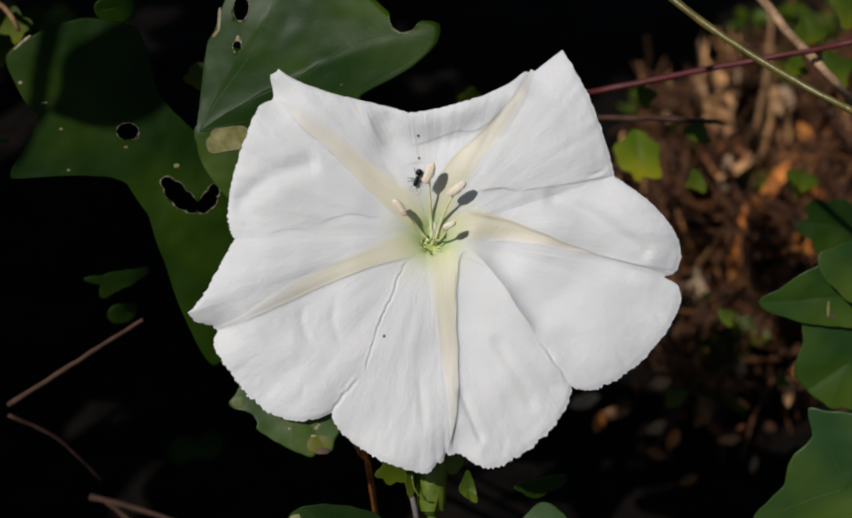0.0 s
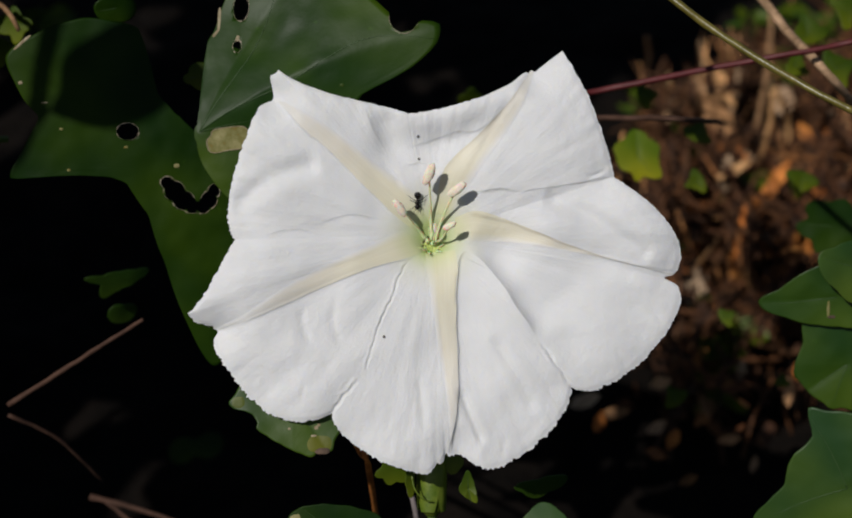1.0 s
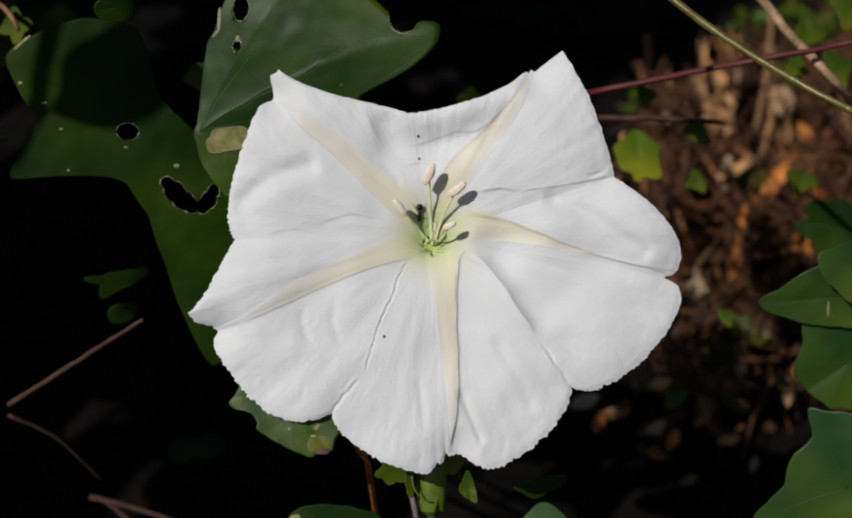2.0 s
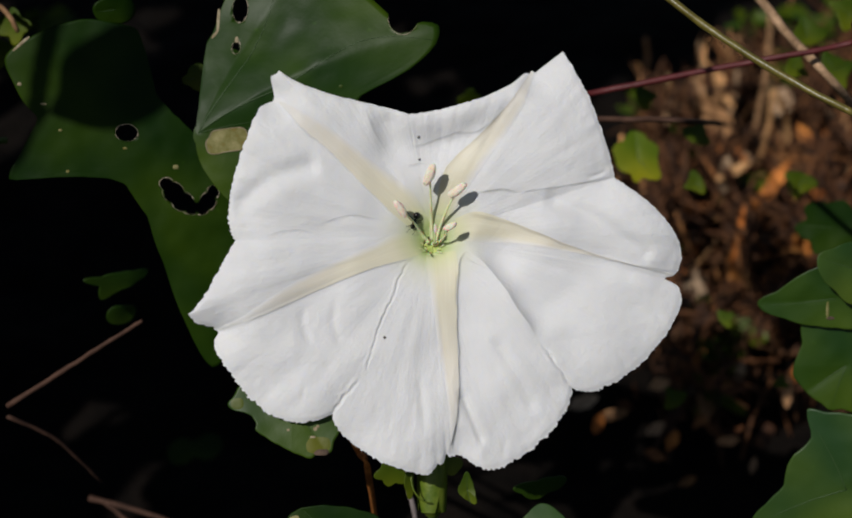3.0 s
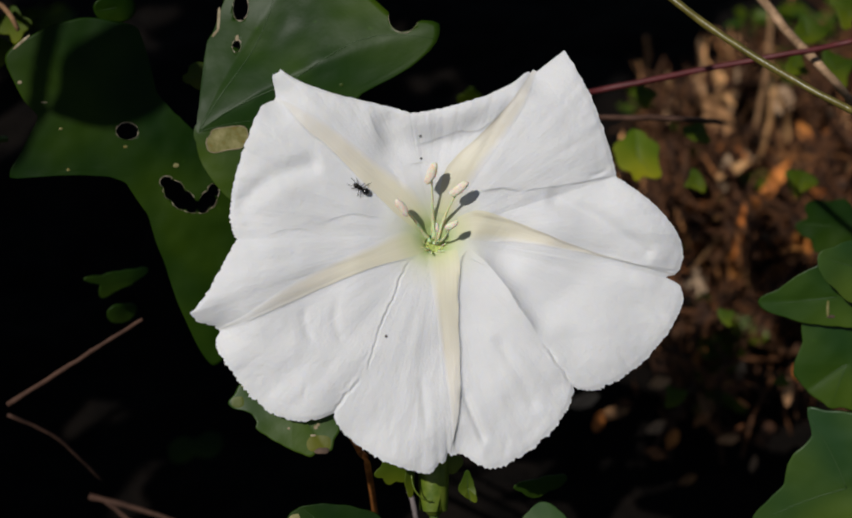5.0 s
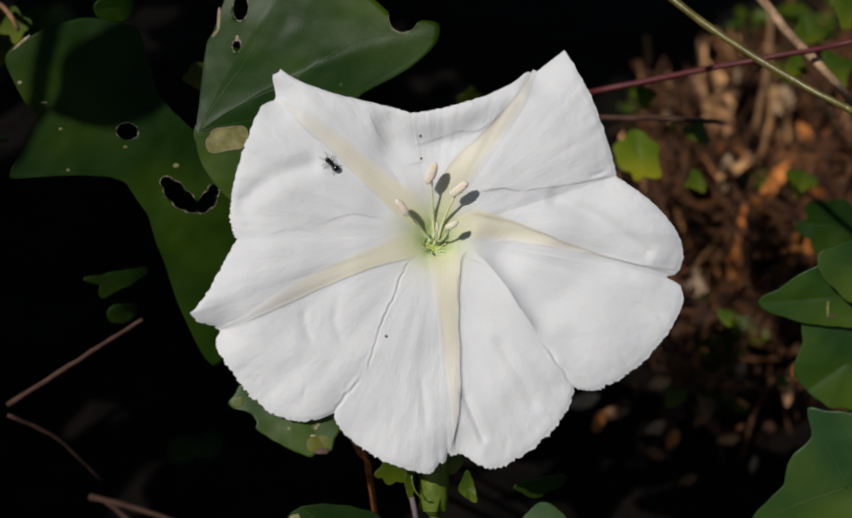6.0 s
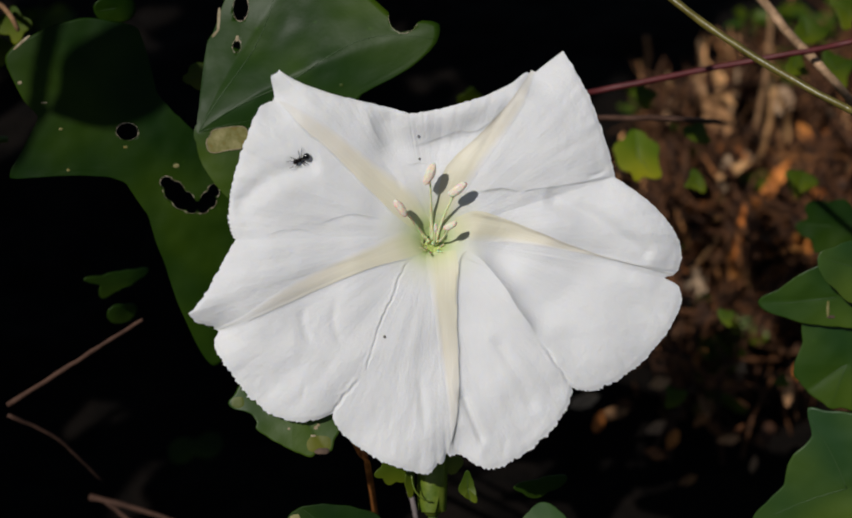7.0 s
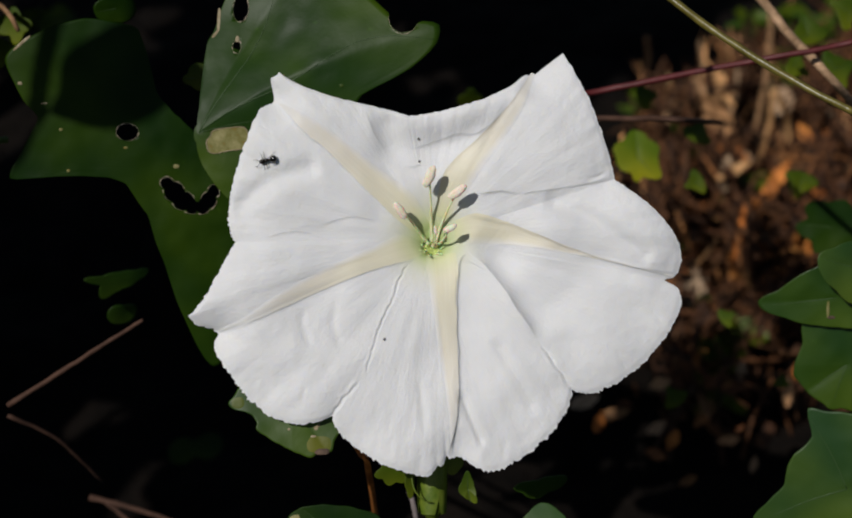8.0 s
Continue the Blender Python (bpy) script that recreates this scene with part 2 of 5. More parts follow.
def build_ground():
    def axis(lo, hi, fine_lo, fine_hi, step):
        out, s = [], step
        v = fine_lo
        while v > lo:
            s *= 1.5
            v -= s
            out.append(max(v, lo))
        out.reverse()
        out += list(np.arange(fine_lo, fine_hi, step))
        s, v = step, fine_hi
        while v < hi:
            out.append(v)
            s *= 1.5
            v += s
        out.append(hi)
        return out
    xs = axis(-400, 400, -0.45, 0.5, 0.0055)
    ys = axis(-400, 400, -0.1, 0.85, 0.0055)
    verts = [(x, y, ground_height(x, y)) for y in ys for x in xs]
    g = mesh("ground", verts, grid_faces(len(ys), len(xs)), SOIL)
    tagged(g, "crumbly humus soil under the vine, shade darkened into its colour", "ground", kind="structure")


build_ground()


# ---- the flower ----
# Directions of the five ribs (degrees, cm) with the outer end of each; the notches between them; the bulge of each half lobe.
HEART = Vector((0.0, 0.45))
RIBS = [(3.20, 4.97), (-3.77, 4.51), (-6.03, -1.49), (0.33, -5.01), (5.88, -0.65)]
NOTCH = [(-0.57, 3.43), (-4.84, 0.33), (-2.44, -3.92), (3.43, -3.29), (4.47, 1.87)]
MIDS = [(((2.00, 4.20), (0.73, 3.69)), ((-1.53, 3.69), (-2.73, 4.00))),
        (((-4.44, 3.20), (-4.96, 1.53)), ((-5.21, -0.31), (-5.59, -1.00))),
        (((-5.24, -2.53), (-4.13, -3.85)), ((-1.87, -4.73), (-0.53, -5.36))),
        (((1.47, -5.32), (2.80, -4.47)), ((4.73, -3.00), (5.92, -1.69))),
        (((6.05, 0.31), (5.39, 1.20)), ((4.20, 2.93), (3.77, 4.00)))]
BAND = [(2.53, 4.33), (-3.85, 3.85), (-5.16, -1.88), (0.51, -4.97), (5.83, -0.55)]


def bow(p0, mid, p1, s):
    """Cubic curve from p0 to p1 that passes the two mid points at a third and two thirds."""
    a = (s - 1 / 3) * (s - 2 / 3) * (s - 1) * -4.5
    b = s * (s - 2 / 3) * (s - 1) * 13.5
    c = s * (s - 1 / 3) * (s - 1) * -13.5
    d = s * (s - 1 / 3) * (s - 2 / 3) * 4.5
    return a * Vector(p0) + b * Vector(mid[0]) + c * Vector(mid[1]) + d * Vector(p1)


def rim(k, half, s):
    a, n, b = RIBS[k], NOTCH[k], RIBS[(k + 1) % 5]
    return bow(a, MIDS[k][0], n, s) if half == 0 else bow(n, MIDS[k][1], b, s)


def rim_table():
    rows = []
    for k in range(5):
        for half in range(2):
            for i in range(60):
                s = i / 60
                p = rim(k, half, s) - HEART
                deg = math.degrees(math.atan2(p.y, p.x))
                p = p * (1 + 0.035 * math.exp(-((deg - 60.5) / 1.2) ** 2) - 0.02 * math.exp(-((deg - 58) / 1.0) ** 2)
                         - 0.05 * math.exp(-((deg % 360 - 203.7) / 2.2) ** 2) - 0.045 * math.exp(-((deg - 139.5) / 2.4) ** 2) - 0.03 * math.exp(-((deg + 10.4) / 0.7) ** 2) - 0.065 * math.exp(-((deg + 82.3) / 3.8) ** 2) + 0.018 * math.exp(-((deg - 135.4) / 1.2) ** 2) - 0.02 * math.exp(-((deg + 89.0) / 0.9) ** 2) + 0.008 * math.exp(-((deg + 92.0) / 1.2) ** 2))
                rows.append((math.atan2(p.y, p.x) % (2 * math.pi), p.length, k + 0.5 * half + 0.5 * s))
    rows.sort()
    return rows


RIM = rim_table()
RIM_A = np.array([r[0] for r in RIM])
RIM_R = np.array([r[1] for r in RIM])


RIB_ANGLE = [math.atan2(y - HEART.y, x - HEART.x) for x, y in BAND]
RIB_LENGTH = [math.hypot(y - HEART.y, x - HEART.x) for x, y in BAND]
TIP_DROOP = [0.25, 0.3, 0.25, 0.10, 0.06]
NOTCH_ANGLE = [math.atan2(y - HEART.y, x - HEART.x) for x, y in NOTCH]
# how far each half lobe rises (cm at the rim), anticlockwise from each rib
RISE = [-0.2, -0.1, -0.05, 0.05, 0.0, -0.05, -0.1, -0.1, 0.05, 0.1]
THROAT = 0.24

CRESTS, GROOVES, RIB_EDGES = [], [], []


def crest(line, low, drop, width, tail):
    """A fold of the limb where one side drops off a line (cm): low side (1: to the left), drop, width of the drop, way back up."""
    CRESTS.append((line, low, drop, width, tail))


def groove(line, depth, width, ragged=0):
    """A narrow crease or a soft valley along a line (cm)."""
    GROOVES.append((line, depth, width, ragged))


def rib_edges(left, right, crisp):
    """The two edges of a cream rib from tip to throat, and how crisp the cream ends at each."""
    RIB_EDGES.append((left, right, crisp))


crest(((0.76, 0.19), (1.13, -0.09), (1.48, -0.45), (1.77, -0.83), (2.00, -1.19), (2.31, -1.65), (2.62, -2.15)), 1, 0.22, 0.34, 1.5)
crest(((0.83, 0.13), (0.67, -0.13), (0.61, -0.83), (0.60, -1.56), (0.63, -2.30), (0.65, -2.88), (0.64, -3.63), (0.56, -4.20), (0.39, -4.94)), 1, 0.06, 0.05, 0.8)
crest(((-5.30, -1.88), (-5.03, -1.84), (-4.47, -1.63), (-3.86, -1.37), (-2.67, -0.83), (-1.49, -0.36), (-0.40, -0.04)), -1, 0.022, 0.05, 0.8)
crest(((-3.80, 3.75), (-3.14, 3.04), (-2.64, 2.64), (-1.76, 1.75), (-1.27, 1.28), (-0.93, 0.93)), -1, 0.04, 0.06, 0.6)
crest(((-1.64, 3.60), (-1.56, 3.26), (-1.40, 2.91), (-1.16, 2.51)), 1, 0.11, 0.28, 0.6)
crest(((-0.60, 2.62), (-0.07, 2.75), (0.55, 2.98), (0.95, 2.99), (1.19, 3.07), (1.47, 3.28)), -1, 0.026, 0.07, 0.6)
crest(((4.48, 1.88), (3.94, 1.77), (3.40, 1.67), (2.74, 1.57), (2.20, 1.51)), 1, 0.04, 0.045, 0.8)
crest(((2.16, 1.52), (1.80, 1.59), (1.40, 1.57), (1.07, 1.52)), 1, 0.05, 0.06, 0.6)
crest(((0.87, 1.04), (2.04, 0.73), (3.18, 0.28), (4.00, -0.01), (5.04, -0.28), (6.02, -0.45)), -1, 0.05, 0.07, 0.4)
crest(((1.13, 0.27), (2.04, 0.28), (3.18, 0.09), (4.00, -0.07), (5.04, -0.32), (5.81, -0.76)), 1, 0.03, 0.12, 0.3)
crest(((-2.74, 0.75), (-2.20, 0.93), (-1.80, 0.95), (-1.27, 0.85)), -1, 0.02, 0.045, 0.22)
crest(((-4.07, 0.47), (-3.67, 0.57), (-3.27, 0.60), (-2.87, 0.51)), -1, 0.02, 0.045, 0.22)
crest(((2.43, 4.51), (1.87, 3.71), (1.13, 2.91), (0.55, 2.38), (0.13, 1.84)), 1, 0.03, 0.09, 0.9)
crest(((-0.71, 2.24), (-0.51, 2.20), (-0.31, 2.23), (-0.04, 2.18)), -1, 0.03, 0.05, 0.3)
groove(((2.62, -2.15), (2.84, -2.40), (3.07, -2.76), (3.27, -3.03), (3.47, -3.24)), 0.035, 0.035, 1)
groove(((-0.57, -0.16), (-0.79, -0.55), (-0.97, -1.09), (-1.21, -1.57), (-1.41, -2.12), (-1.65, -2.91)), 0.018, 0.028, 1)
groove(((-1.80, -3.10), (-1.99, -3.32), (-2.28, -3.66), (-2.46, -3.92)), 0.03, 0.035, 1)
groove(((-0.60, 3.48), (-0.53, 3.11), (-0.44, 2.58)), 0.015, 0.03)
groove(((4.48, 1.88), (3.94, 1.77), (3.40, 1.67), (2.74, 1.57), (2.20, 1.51)), 0.03, 0.025)
groove(((2.74, 1.41), (3.80, 0.95), (4.74, 0.37), (5.41, -0.16)), 0.1, 0.22)
groove(((-4.87, 0.97), (-4.34, 1.57), (-3.67, 1.95), (-2.74, 2.27)), 0.11, 0.26)
groove(((0.67, -3.30), (0.89, -3.83), (1.27, -4.76)), 0.08, 0.1)
groove(((1.47, -2.03), (2.14, -3.10), (2.54, -3.90)), 0.05, 0.16)
groove(((-3.14, -1.23), (-3.19, -1.76), (-2.94, -2.36)), 0.03, 0.12)
groove(((-2.31, -0.96), (-2.44, -1.63), (-2.23, -2.30)), 0.03, 0.12)
groove(((-0.33, -2.96), (-0.25, -3.76), (-0.17, -4.43)), 0.03, 0.1)
groove(((4.31, 2.08), (4.07, 1.95), (3.75, 1.87)), 0.04, 0.05)
groove(((-1.27, 2.24), (-1.00, 1.98), (-0.71, 1.57)), 0.03, 0.08)
groove(((-4.20, -2.96), (-4.54, -3.36)), 0.016, 0.07)
groove(((-3.14, -3.10), (-3.24, -3.76)), 0.016, 0.07)
groove(((5.27, -1.23), (5.74, -1.76)), 0.016, 0.09)
groove(((4.47, -2.30), (4.87, -2.96)), 0.016, 0.07)
groove(((-1.00, -4.43), (-1.07, -5.10)), 0.016, 0.08)
groove(((1.80, -4.43), (1.73, -5.10)), 0.016, 0.08)
rib_edges(((2.43, 4.50), (1.87, 3.71), (1.13, 2.91), (0.55, 2.38), (0.23, 1.91), (0.07, 0.97)), ((2.52, 4.46), (2.23, 3.64), (1.77, 2.91), (1.29, 2.24), (0.89, 1.64), (0.44, 0.91)), (0.9, 0))
rib_edges(((-3.79, 3.74), (-3.14, 3.04), (-2.64, 2.64), (-1.76, 1.75), (-1.27, 1.28), (-0.91, 0.93), (-0.33, 0.48)), ((-3.62, 3.72), (-2.88, 3.33), (-2.38, 2.99), (-1.43, 2.25), (-0.80, 1.79), (-0.40, 1.42), (-0.04, 0.71)), (0.95, 0.08))
rib_edges(((-5.24, -1.88), (-4.47, -1.63), (-3.86, -1.37), (-2.67, -0.83), (-1.49, -0.36), (-0.60, -0.11), (-0.25, 0.03)), ((-5.11, -1.76), (-4.63, -1.51), (-3.62, -0.84), (-2.44, -0.21), (-1.33, 0.28), (-0.76, 0.53), (-0.31, 0.37)), (0.88, 0))
rib_edges(((0.45, -4.90), (0.45, -4.50), (0.35, -3.47), (0.16, -2.30), (0.00, -1.23), (-0.13, -0.36), (-0.16, 0.00)), ((0.49, -4.83), (0.57, -4.20), (0.64, -3.63), (0.64, -2.88), (0.60, -1.56), (0.64, -0.43), (0.57, 0.08)), (0.06, 0.88))
rib_edges(((5.94, -0.48), (5.04, -0.27), (4.00, 0.00), (3.18, 0.29), (2.04, 0.75), (1.13, 1.04), (0.57, 0.88)), ((5.91, -0.55), (5.04, -0.32), (4.00, -0.08), (3.18, 0.08), (2.04, 0.25), (1.13, 0.29), (0.52, 0.35)), (0.93, 0.1))


def wrap_angle(a):
    return (a + math.pi) % (2 * math.pi) - math.pi


def smooth(a, b, x):
    t = np.clip((x - a) / (b - a), 0, 1)
    return t * t * (3 - 2 * t)


def lumps(x, y, z):
    """Noise at many places at once."""
    z = np.broadcast_to(z, x.shape)
    return np.fromiter((noise.noise(p) for p in zip(x.tolist(), y.tolist(), z.tolist())), float, len(x))


def along_line(line, x, y):
    """For every place: how far along the line it lies (0 to 1), and its distance to the line's left (cm)."""
    pts = np.array([tuple(p)[:2] for p in curve_points([(*p, 0) for p in line], 4 * len(line))])
    step = np.hypot(*np.diff(pts, axis=0).T)
    run = np.concatenate(([0], np.cumsum(step)))
    best, where, side = np.full(len(x), 1e9), np.zeros(len(x)), np.zeros(len(x))
    for i in range(len(step)):
        ux, uy = (pts[i + 1] - pts[i]) / step[i]
        a = (x - pts[i][0]) * ux + (y - pts[i][1]) * uy
        b = (y - pts[i][1]) * ux - (x - pts[i][0]) * uy
        c = np.clip(a, 0, step[i])
        d = np.hypot(a - c, b)
        near = d < best
        best[near], side[near], where[near] = d[near], np.where(b >= 0, d, -d)[near], (run[i] + a)[near]
    return where / run[-1], side, run[-1]


def fold_height(x, y):
    z = np.zeros(len(x))
    for line, low, drop, width, tail in CRESTS:
        q = np.array(line)
        reach = width + tail + 0.1
        m = (x > q[:, 0].min() - reach) & (x < q[:, 0].max() + reach) & (y > q[:, 1].min() - reach) & (y < q[:, 1].max() + reach)
        if not m.any():
            continue
        a, b, length = along_line(line, x[m], y[m])
        b = b * low + 0.018 * lumps(a * length * 2.2, a * 0, line[0][0] + 5.0)
        grow = 0.3 + 1.4 * width
        ends = smooth(-0.1 / length, grow / length, a) * (1 - smooth(1 - grow / length, 1 + 0.1 / length, a))
        fall = np.where(b > 0, (1 - np.exp(-2.5 * np.maximum(b, 0) / width)) * (1 - smooth(width, width + tail, b)), 0)
        z[m] += drop * ends * (0.25 * np.exp(-(b / 0.25) ** 2) - fall)
    for line, depth, width, ragged in GROOVES:
        q = np.array(line)
        reach = 3 * width + 0.15
        m = (x > q[:, 0].min() - reach) & (x < q[:, 0].max() + reach) & (y > q[:, 1].min() - reach) & (y < q[:, 1].max() + reach)
        if not m.any():
            continue
        a, b, length = along_line(line, x[m], y[m])
        run = a * length
        if ragged:
            b = b + 0.035 * lumps(run * 4.5, run * 0, line[0][0]) + 0.015 * lumps(run * 14, run * 0, line[0][0])
        depth = depth * (1 + ragged * 0.9 * lumps(run * 5, run * 0, line[0][1]))
        ends = smooth(-0.05 / length, 0.3 / length, a) * (1 - smooth(1 - 0.3 / length, 1 + 0.05 / length, a))
        z[m] -= depth * ends * np.exp(-(b / width) ** 2)
        z[m] += 0.45 * ragged * depth * ends * np.exp(-((b + 2.2 * width) / (1.3 * width)) ** 2)
    return z


def petal_heights(x, y):
    """Height (cm) of the corolla above the flower's plane at places (x, y) in cm."""
    dx, dy = x - HEART.x, y - HEART.y
    r = np.hypot(dx, dy)
    w = np.arctan2(dy, dx)
    q = r / np.interp(w % (2 * math.pi), RIM_A, RIM_R, period=2 * math.pi)
    z = -0.50 * np.exp(-np.maximum(0, r - THROAT) / 0.6) + 0.35 * q ** 2 - 0.30 * q ** 6
    for k in range(5):
        d = wrap_angle(w - RIB_ANGLE[k])
        along, side = r * np.cos(d), r * np.sin(d)
        ahead = (np.abs(d) < 1.2) & (along > 0)
        z -= ahead * TIP_DROOP[k] * smooth(0.86, 1.0, along / RIB_LENGTH[k]) * np.exp(-(side / 0.5) ** 2)
    # each half lobe leans and swells by its own amount
    for k in range(5):
        a0, a1, a2 = RIB_ANGLE[k], NOTCH_ANGLE[k], RIB_ANGLE[(k + 1) % 5]
        for half, (lo, hi) in enumerate(((a0, a1), (a1, a2))):
            f = ((w - lo) % (2 * math.pi)) / ((hi - lo) % (2 * math.pi))
            arch = np.where(f <= 1, np.sin(math.pi * np.minimum(f, 1)), 0)
            z += RISE[2 * k + half] * arch * smooth(0.15, 1, q) + 0.12 * arch * smooth(0.2, 0.6, q) * (1 - q * 0.5)
    z += fold_height(x, y)
    z -= 0.14 * np.exp(-((x + 1.05) / 0.5) ** 2 - ((y - 2.55) / 0.7) ** 2)
    # hollow behind the stamens and the raised lip above it
    z -= 0.26 * np.exp(-((x + 0.05) / 0.95) ** 2 - ((y - 2.65) / 0.5) ** 2)
    z += 0.32 * smooth(0.70, 0.98, q) * np.exp(-((x - 0.8) / 0.9) ** 2) * (y > 2)
    outer = smooth(0.8, 2.5, r)
    z += 0.13 * lumps(x * 0.55, y * 0.55, 4.2) * outer + 0.022 * lumps(x * 1.5, y * 1.5, 1.7) * outer
    z += 0.022 * lumps(np.cos(w) * 9, np.sin(w) * 9, r * 0.35) * smooth(1, 3, r)
    # fine crumples, longer along the radius, stronger towards the rim
    z += 0.007 * (1 - np.abs(2 * lumps(np.cos(w) * 6, np.sin(w) * 6, r * 0.9))) ** 2 * smooth(1.2, 3.5, r)
    z += 0.006 * (1 - np.abs(2 * lumps(x * 2.6, y * 2.6, 31.0))) * smooth(0.45, 1.0, q)
    z += 0.005 * lumps(x * 6, y * 6, 8.0) * smooth(0.3, 1.0, q)
    z += 0.012 * lumps(np.cos(w) * 26, np.sin(w) * 26, 5.0) * smooth(0.82, 1, q)
    z += 0.020 * lumps(np.cos(w) * 15, np.sin(w) * 15, r * 0.45) * smooth(0.5, 1, q)
    z += 0.045 * lumps(x * 0.9 + 3, y * 0.9, 9.1) * smooth(1.0, 2.2, r)
    return z - 0.02 * smooth(0.975, 1, q)


def petal_points(x, y, lift=0.0):
    x, y = np.asarray(x, float), np.asarray(y, float)
    z = petal_heights(x, y) + lift
    k = 1 - z / (DIST / CM)
    # the throat leans down towards the tube
    y = y - throat_lean(x, y)
    return np.stack((x * k, y * k, z), 1) * CM


def throat_lean(x, y):
    return 0.24 * np.exp(-np.maximum(0, np.hypot(x - HEART.x, y - HEART.y) - THROAT) / 0.35)


def petal_point(x, y, lift=0.0):
    return Vector(petal_points([x], [y], lift)[0])


def build_flower():
    flower = new("moonflower")
    flower.matrix_world = FLOWER
    tagged(flower, "open white moonflower with cream star ribs on its vine", "flower")
    cols, rows = 1400, 190
    w = 2 * math.pi * np.arange(cols) / cols
    rr = np.interp(w, RIM_A, RIM_R, period=2 * math.pi)
    frill = 0.5 + 0.9 * smooth(-0.1, 0.35, -np.sin(w + 0.35))
    frill = frill * (0.85 + 0.7 * lumps(np.cos(w) * 5, np.sin(w) * 5, 8.0))
    rr = rr * (1 + 0.006 * lumps(np.cos(w) * 25, np.sin(w) * 25, 0.0) + frill * (0.006 * lumps(np.cos(w) * 55, np.sin(w) * 55, 3.0) + 0.008 * lumps(np.cos(w) * 110, np.sin(w) * 110, 3.0)))
    t = (np.arange(rows) / (rows - 1)) ** 1.05
    r = THROAT + (rr[None, :] - THROAT) * t[:, None]
    x, y = HEART.x + r * np.cos(w), HEART.y + r * np.sin(w)
    uvs = np.stack((np.broadcast_to(np.arange(cols) / cols, r.shape).ravel(), r.ravel() / 6), 1)
    mesh("corolla", petal_points(x.ravel(), y.ravel()), grid_faces(rows, cols, True), PETAL, flower, uvs=uvs)
    # ribs
    for left, right, (u0, u1) in RIB_EDGES:
        n, m = 120, 17
        a = np.array([tuple(p)[:2] for p in curve_points([(*p, 0) for p in left], n)])
        b = np.array([tuple(p)[:2] for p in curve_points([(*p, 0) for p in right], n)])
        s = np.linspace(0, 1, m)
        x = (a[:, None, 0] + (b - a)[:, None, 0] * s).ravel()
        y = (a[:, None, 1] + (b - a)[:, None, 1] * s).ravel()
        yy = y
        for i in range(4):
            yy = y + throat_lean(x, yy)
        u = np.where(s < 0.5, 0.5 - (0.5 - s) * (1 - 0.62 * u0), 0.5 + (s - 0.5) * (1 - 0.62 * u1))
        uvs = np.stack((np.tile(u, n), np.hypot(x - HEART.x, y - HEART.y) / 6), 1)
        mesh("rib", petal_points(x, yy, np.tile(0.006 + 0.012 * (1 - (2 * s - 1) ** 2), n)), grid_faces(n, m), RIB, flower, "cream star rib", uvs=uvs)
    # throat and tube, bending down behind the flower
    ring = [petal_point(HEART.x + THROAT * math.cos(2 * math.pi * j / 48), HEART.y + THROAT * math.sin(2 * math.pi * j / 48)) for j in range(48)]
    mid = sum(ring, Vector()) / 48
    path = curve_points([mid, mid + Vector((0, -0.25, -0.5)) * CM, mid + Vector((0.02, -0.9, -0.95)) * CM, Vector((0.05, -2.8, -2.2)) * CM, Vector((0.0, -4.95, -1.9)) * CM], 26)
    verts = list(ring)
    for i in range(1, 26):
        d = path[min(i + 1, 25)] - path[i - 1]
        lean = min(1, i / 5) * math.atan2(d.y, -d.z)
        r = (THROAT + 0.07 * smooth(2, 9, i)) * CM
        for j in range(48):
            w = 2 * math.pi * j / 48
            verts.append(path[i] + Matrix.Rotation(lean, 3, 'X') @ Vector((r * math.cos(w), r * math.sin(w), 0)))
    mesh("tube", verts, grid_faces(26, 48, True), TUBE, flower, "pale green floral tube")
    # hairy green disc, added at the bottom of the throat to cover the dark tube
    verts, n, m = [], 9, 36
    for i in range(n):
        t = i / (n - 1)
        for j in range(m):
            w = 2 * math.pi * j / m
            r = THROAT * t * CM
            lump = 0.05 * noise.noise((math.cos(w) * 3 * t, math.sin(w) * 3 * t, 7)) + 0.02 * math.sin(w * 10) * t
            verts.append(mid + Vector((r * math.cos(w), r * math.sin(w) - 0.1 * CM, (-0.07 + 0.03 * t * t + lump) * CM)))
    mesh("throat_disc", verts, grid_faces(n, m, True), DISC, flower, "green disc added to fill the throat")
    rng = random.Random(3)
    for i in range(16):
        w = rng.uniform(0, 6.28)
        a = mid + Vector((0.17 * math.cos(w), 0.15 * math.sin(w) - 0.03, -0.08)) * CM
        b = a + Vector((rng.uniform(0.05, 0.22) * math.cos(w), rng.uniform(0.05, 0.22) * math.sin(w) + 0.12, rng.uniform(0.15, 0.4))) * CM
        v, f = tube_data([a, a.lerp(b, 0.5) + Vector((0, 0, 0.03)) * CM, b], [0.020 * CM, 0.017 * CM, 0.008 * CM], 6)
        mesh("throat_hair", v, f, FILAMENT, flower)
    # stamens
    spec = [((-0.07, 1.91), 66, 0.5, 0.29), ((0.60, 1.54), 36, 0.45, 0.27), ((-0.78, 1.10), 126, 0.42, 0.25), ((0.42, 0.66), 24, 0.42, 0.19), ((0.08, 0.62), 95, 0.05, 0.12)]
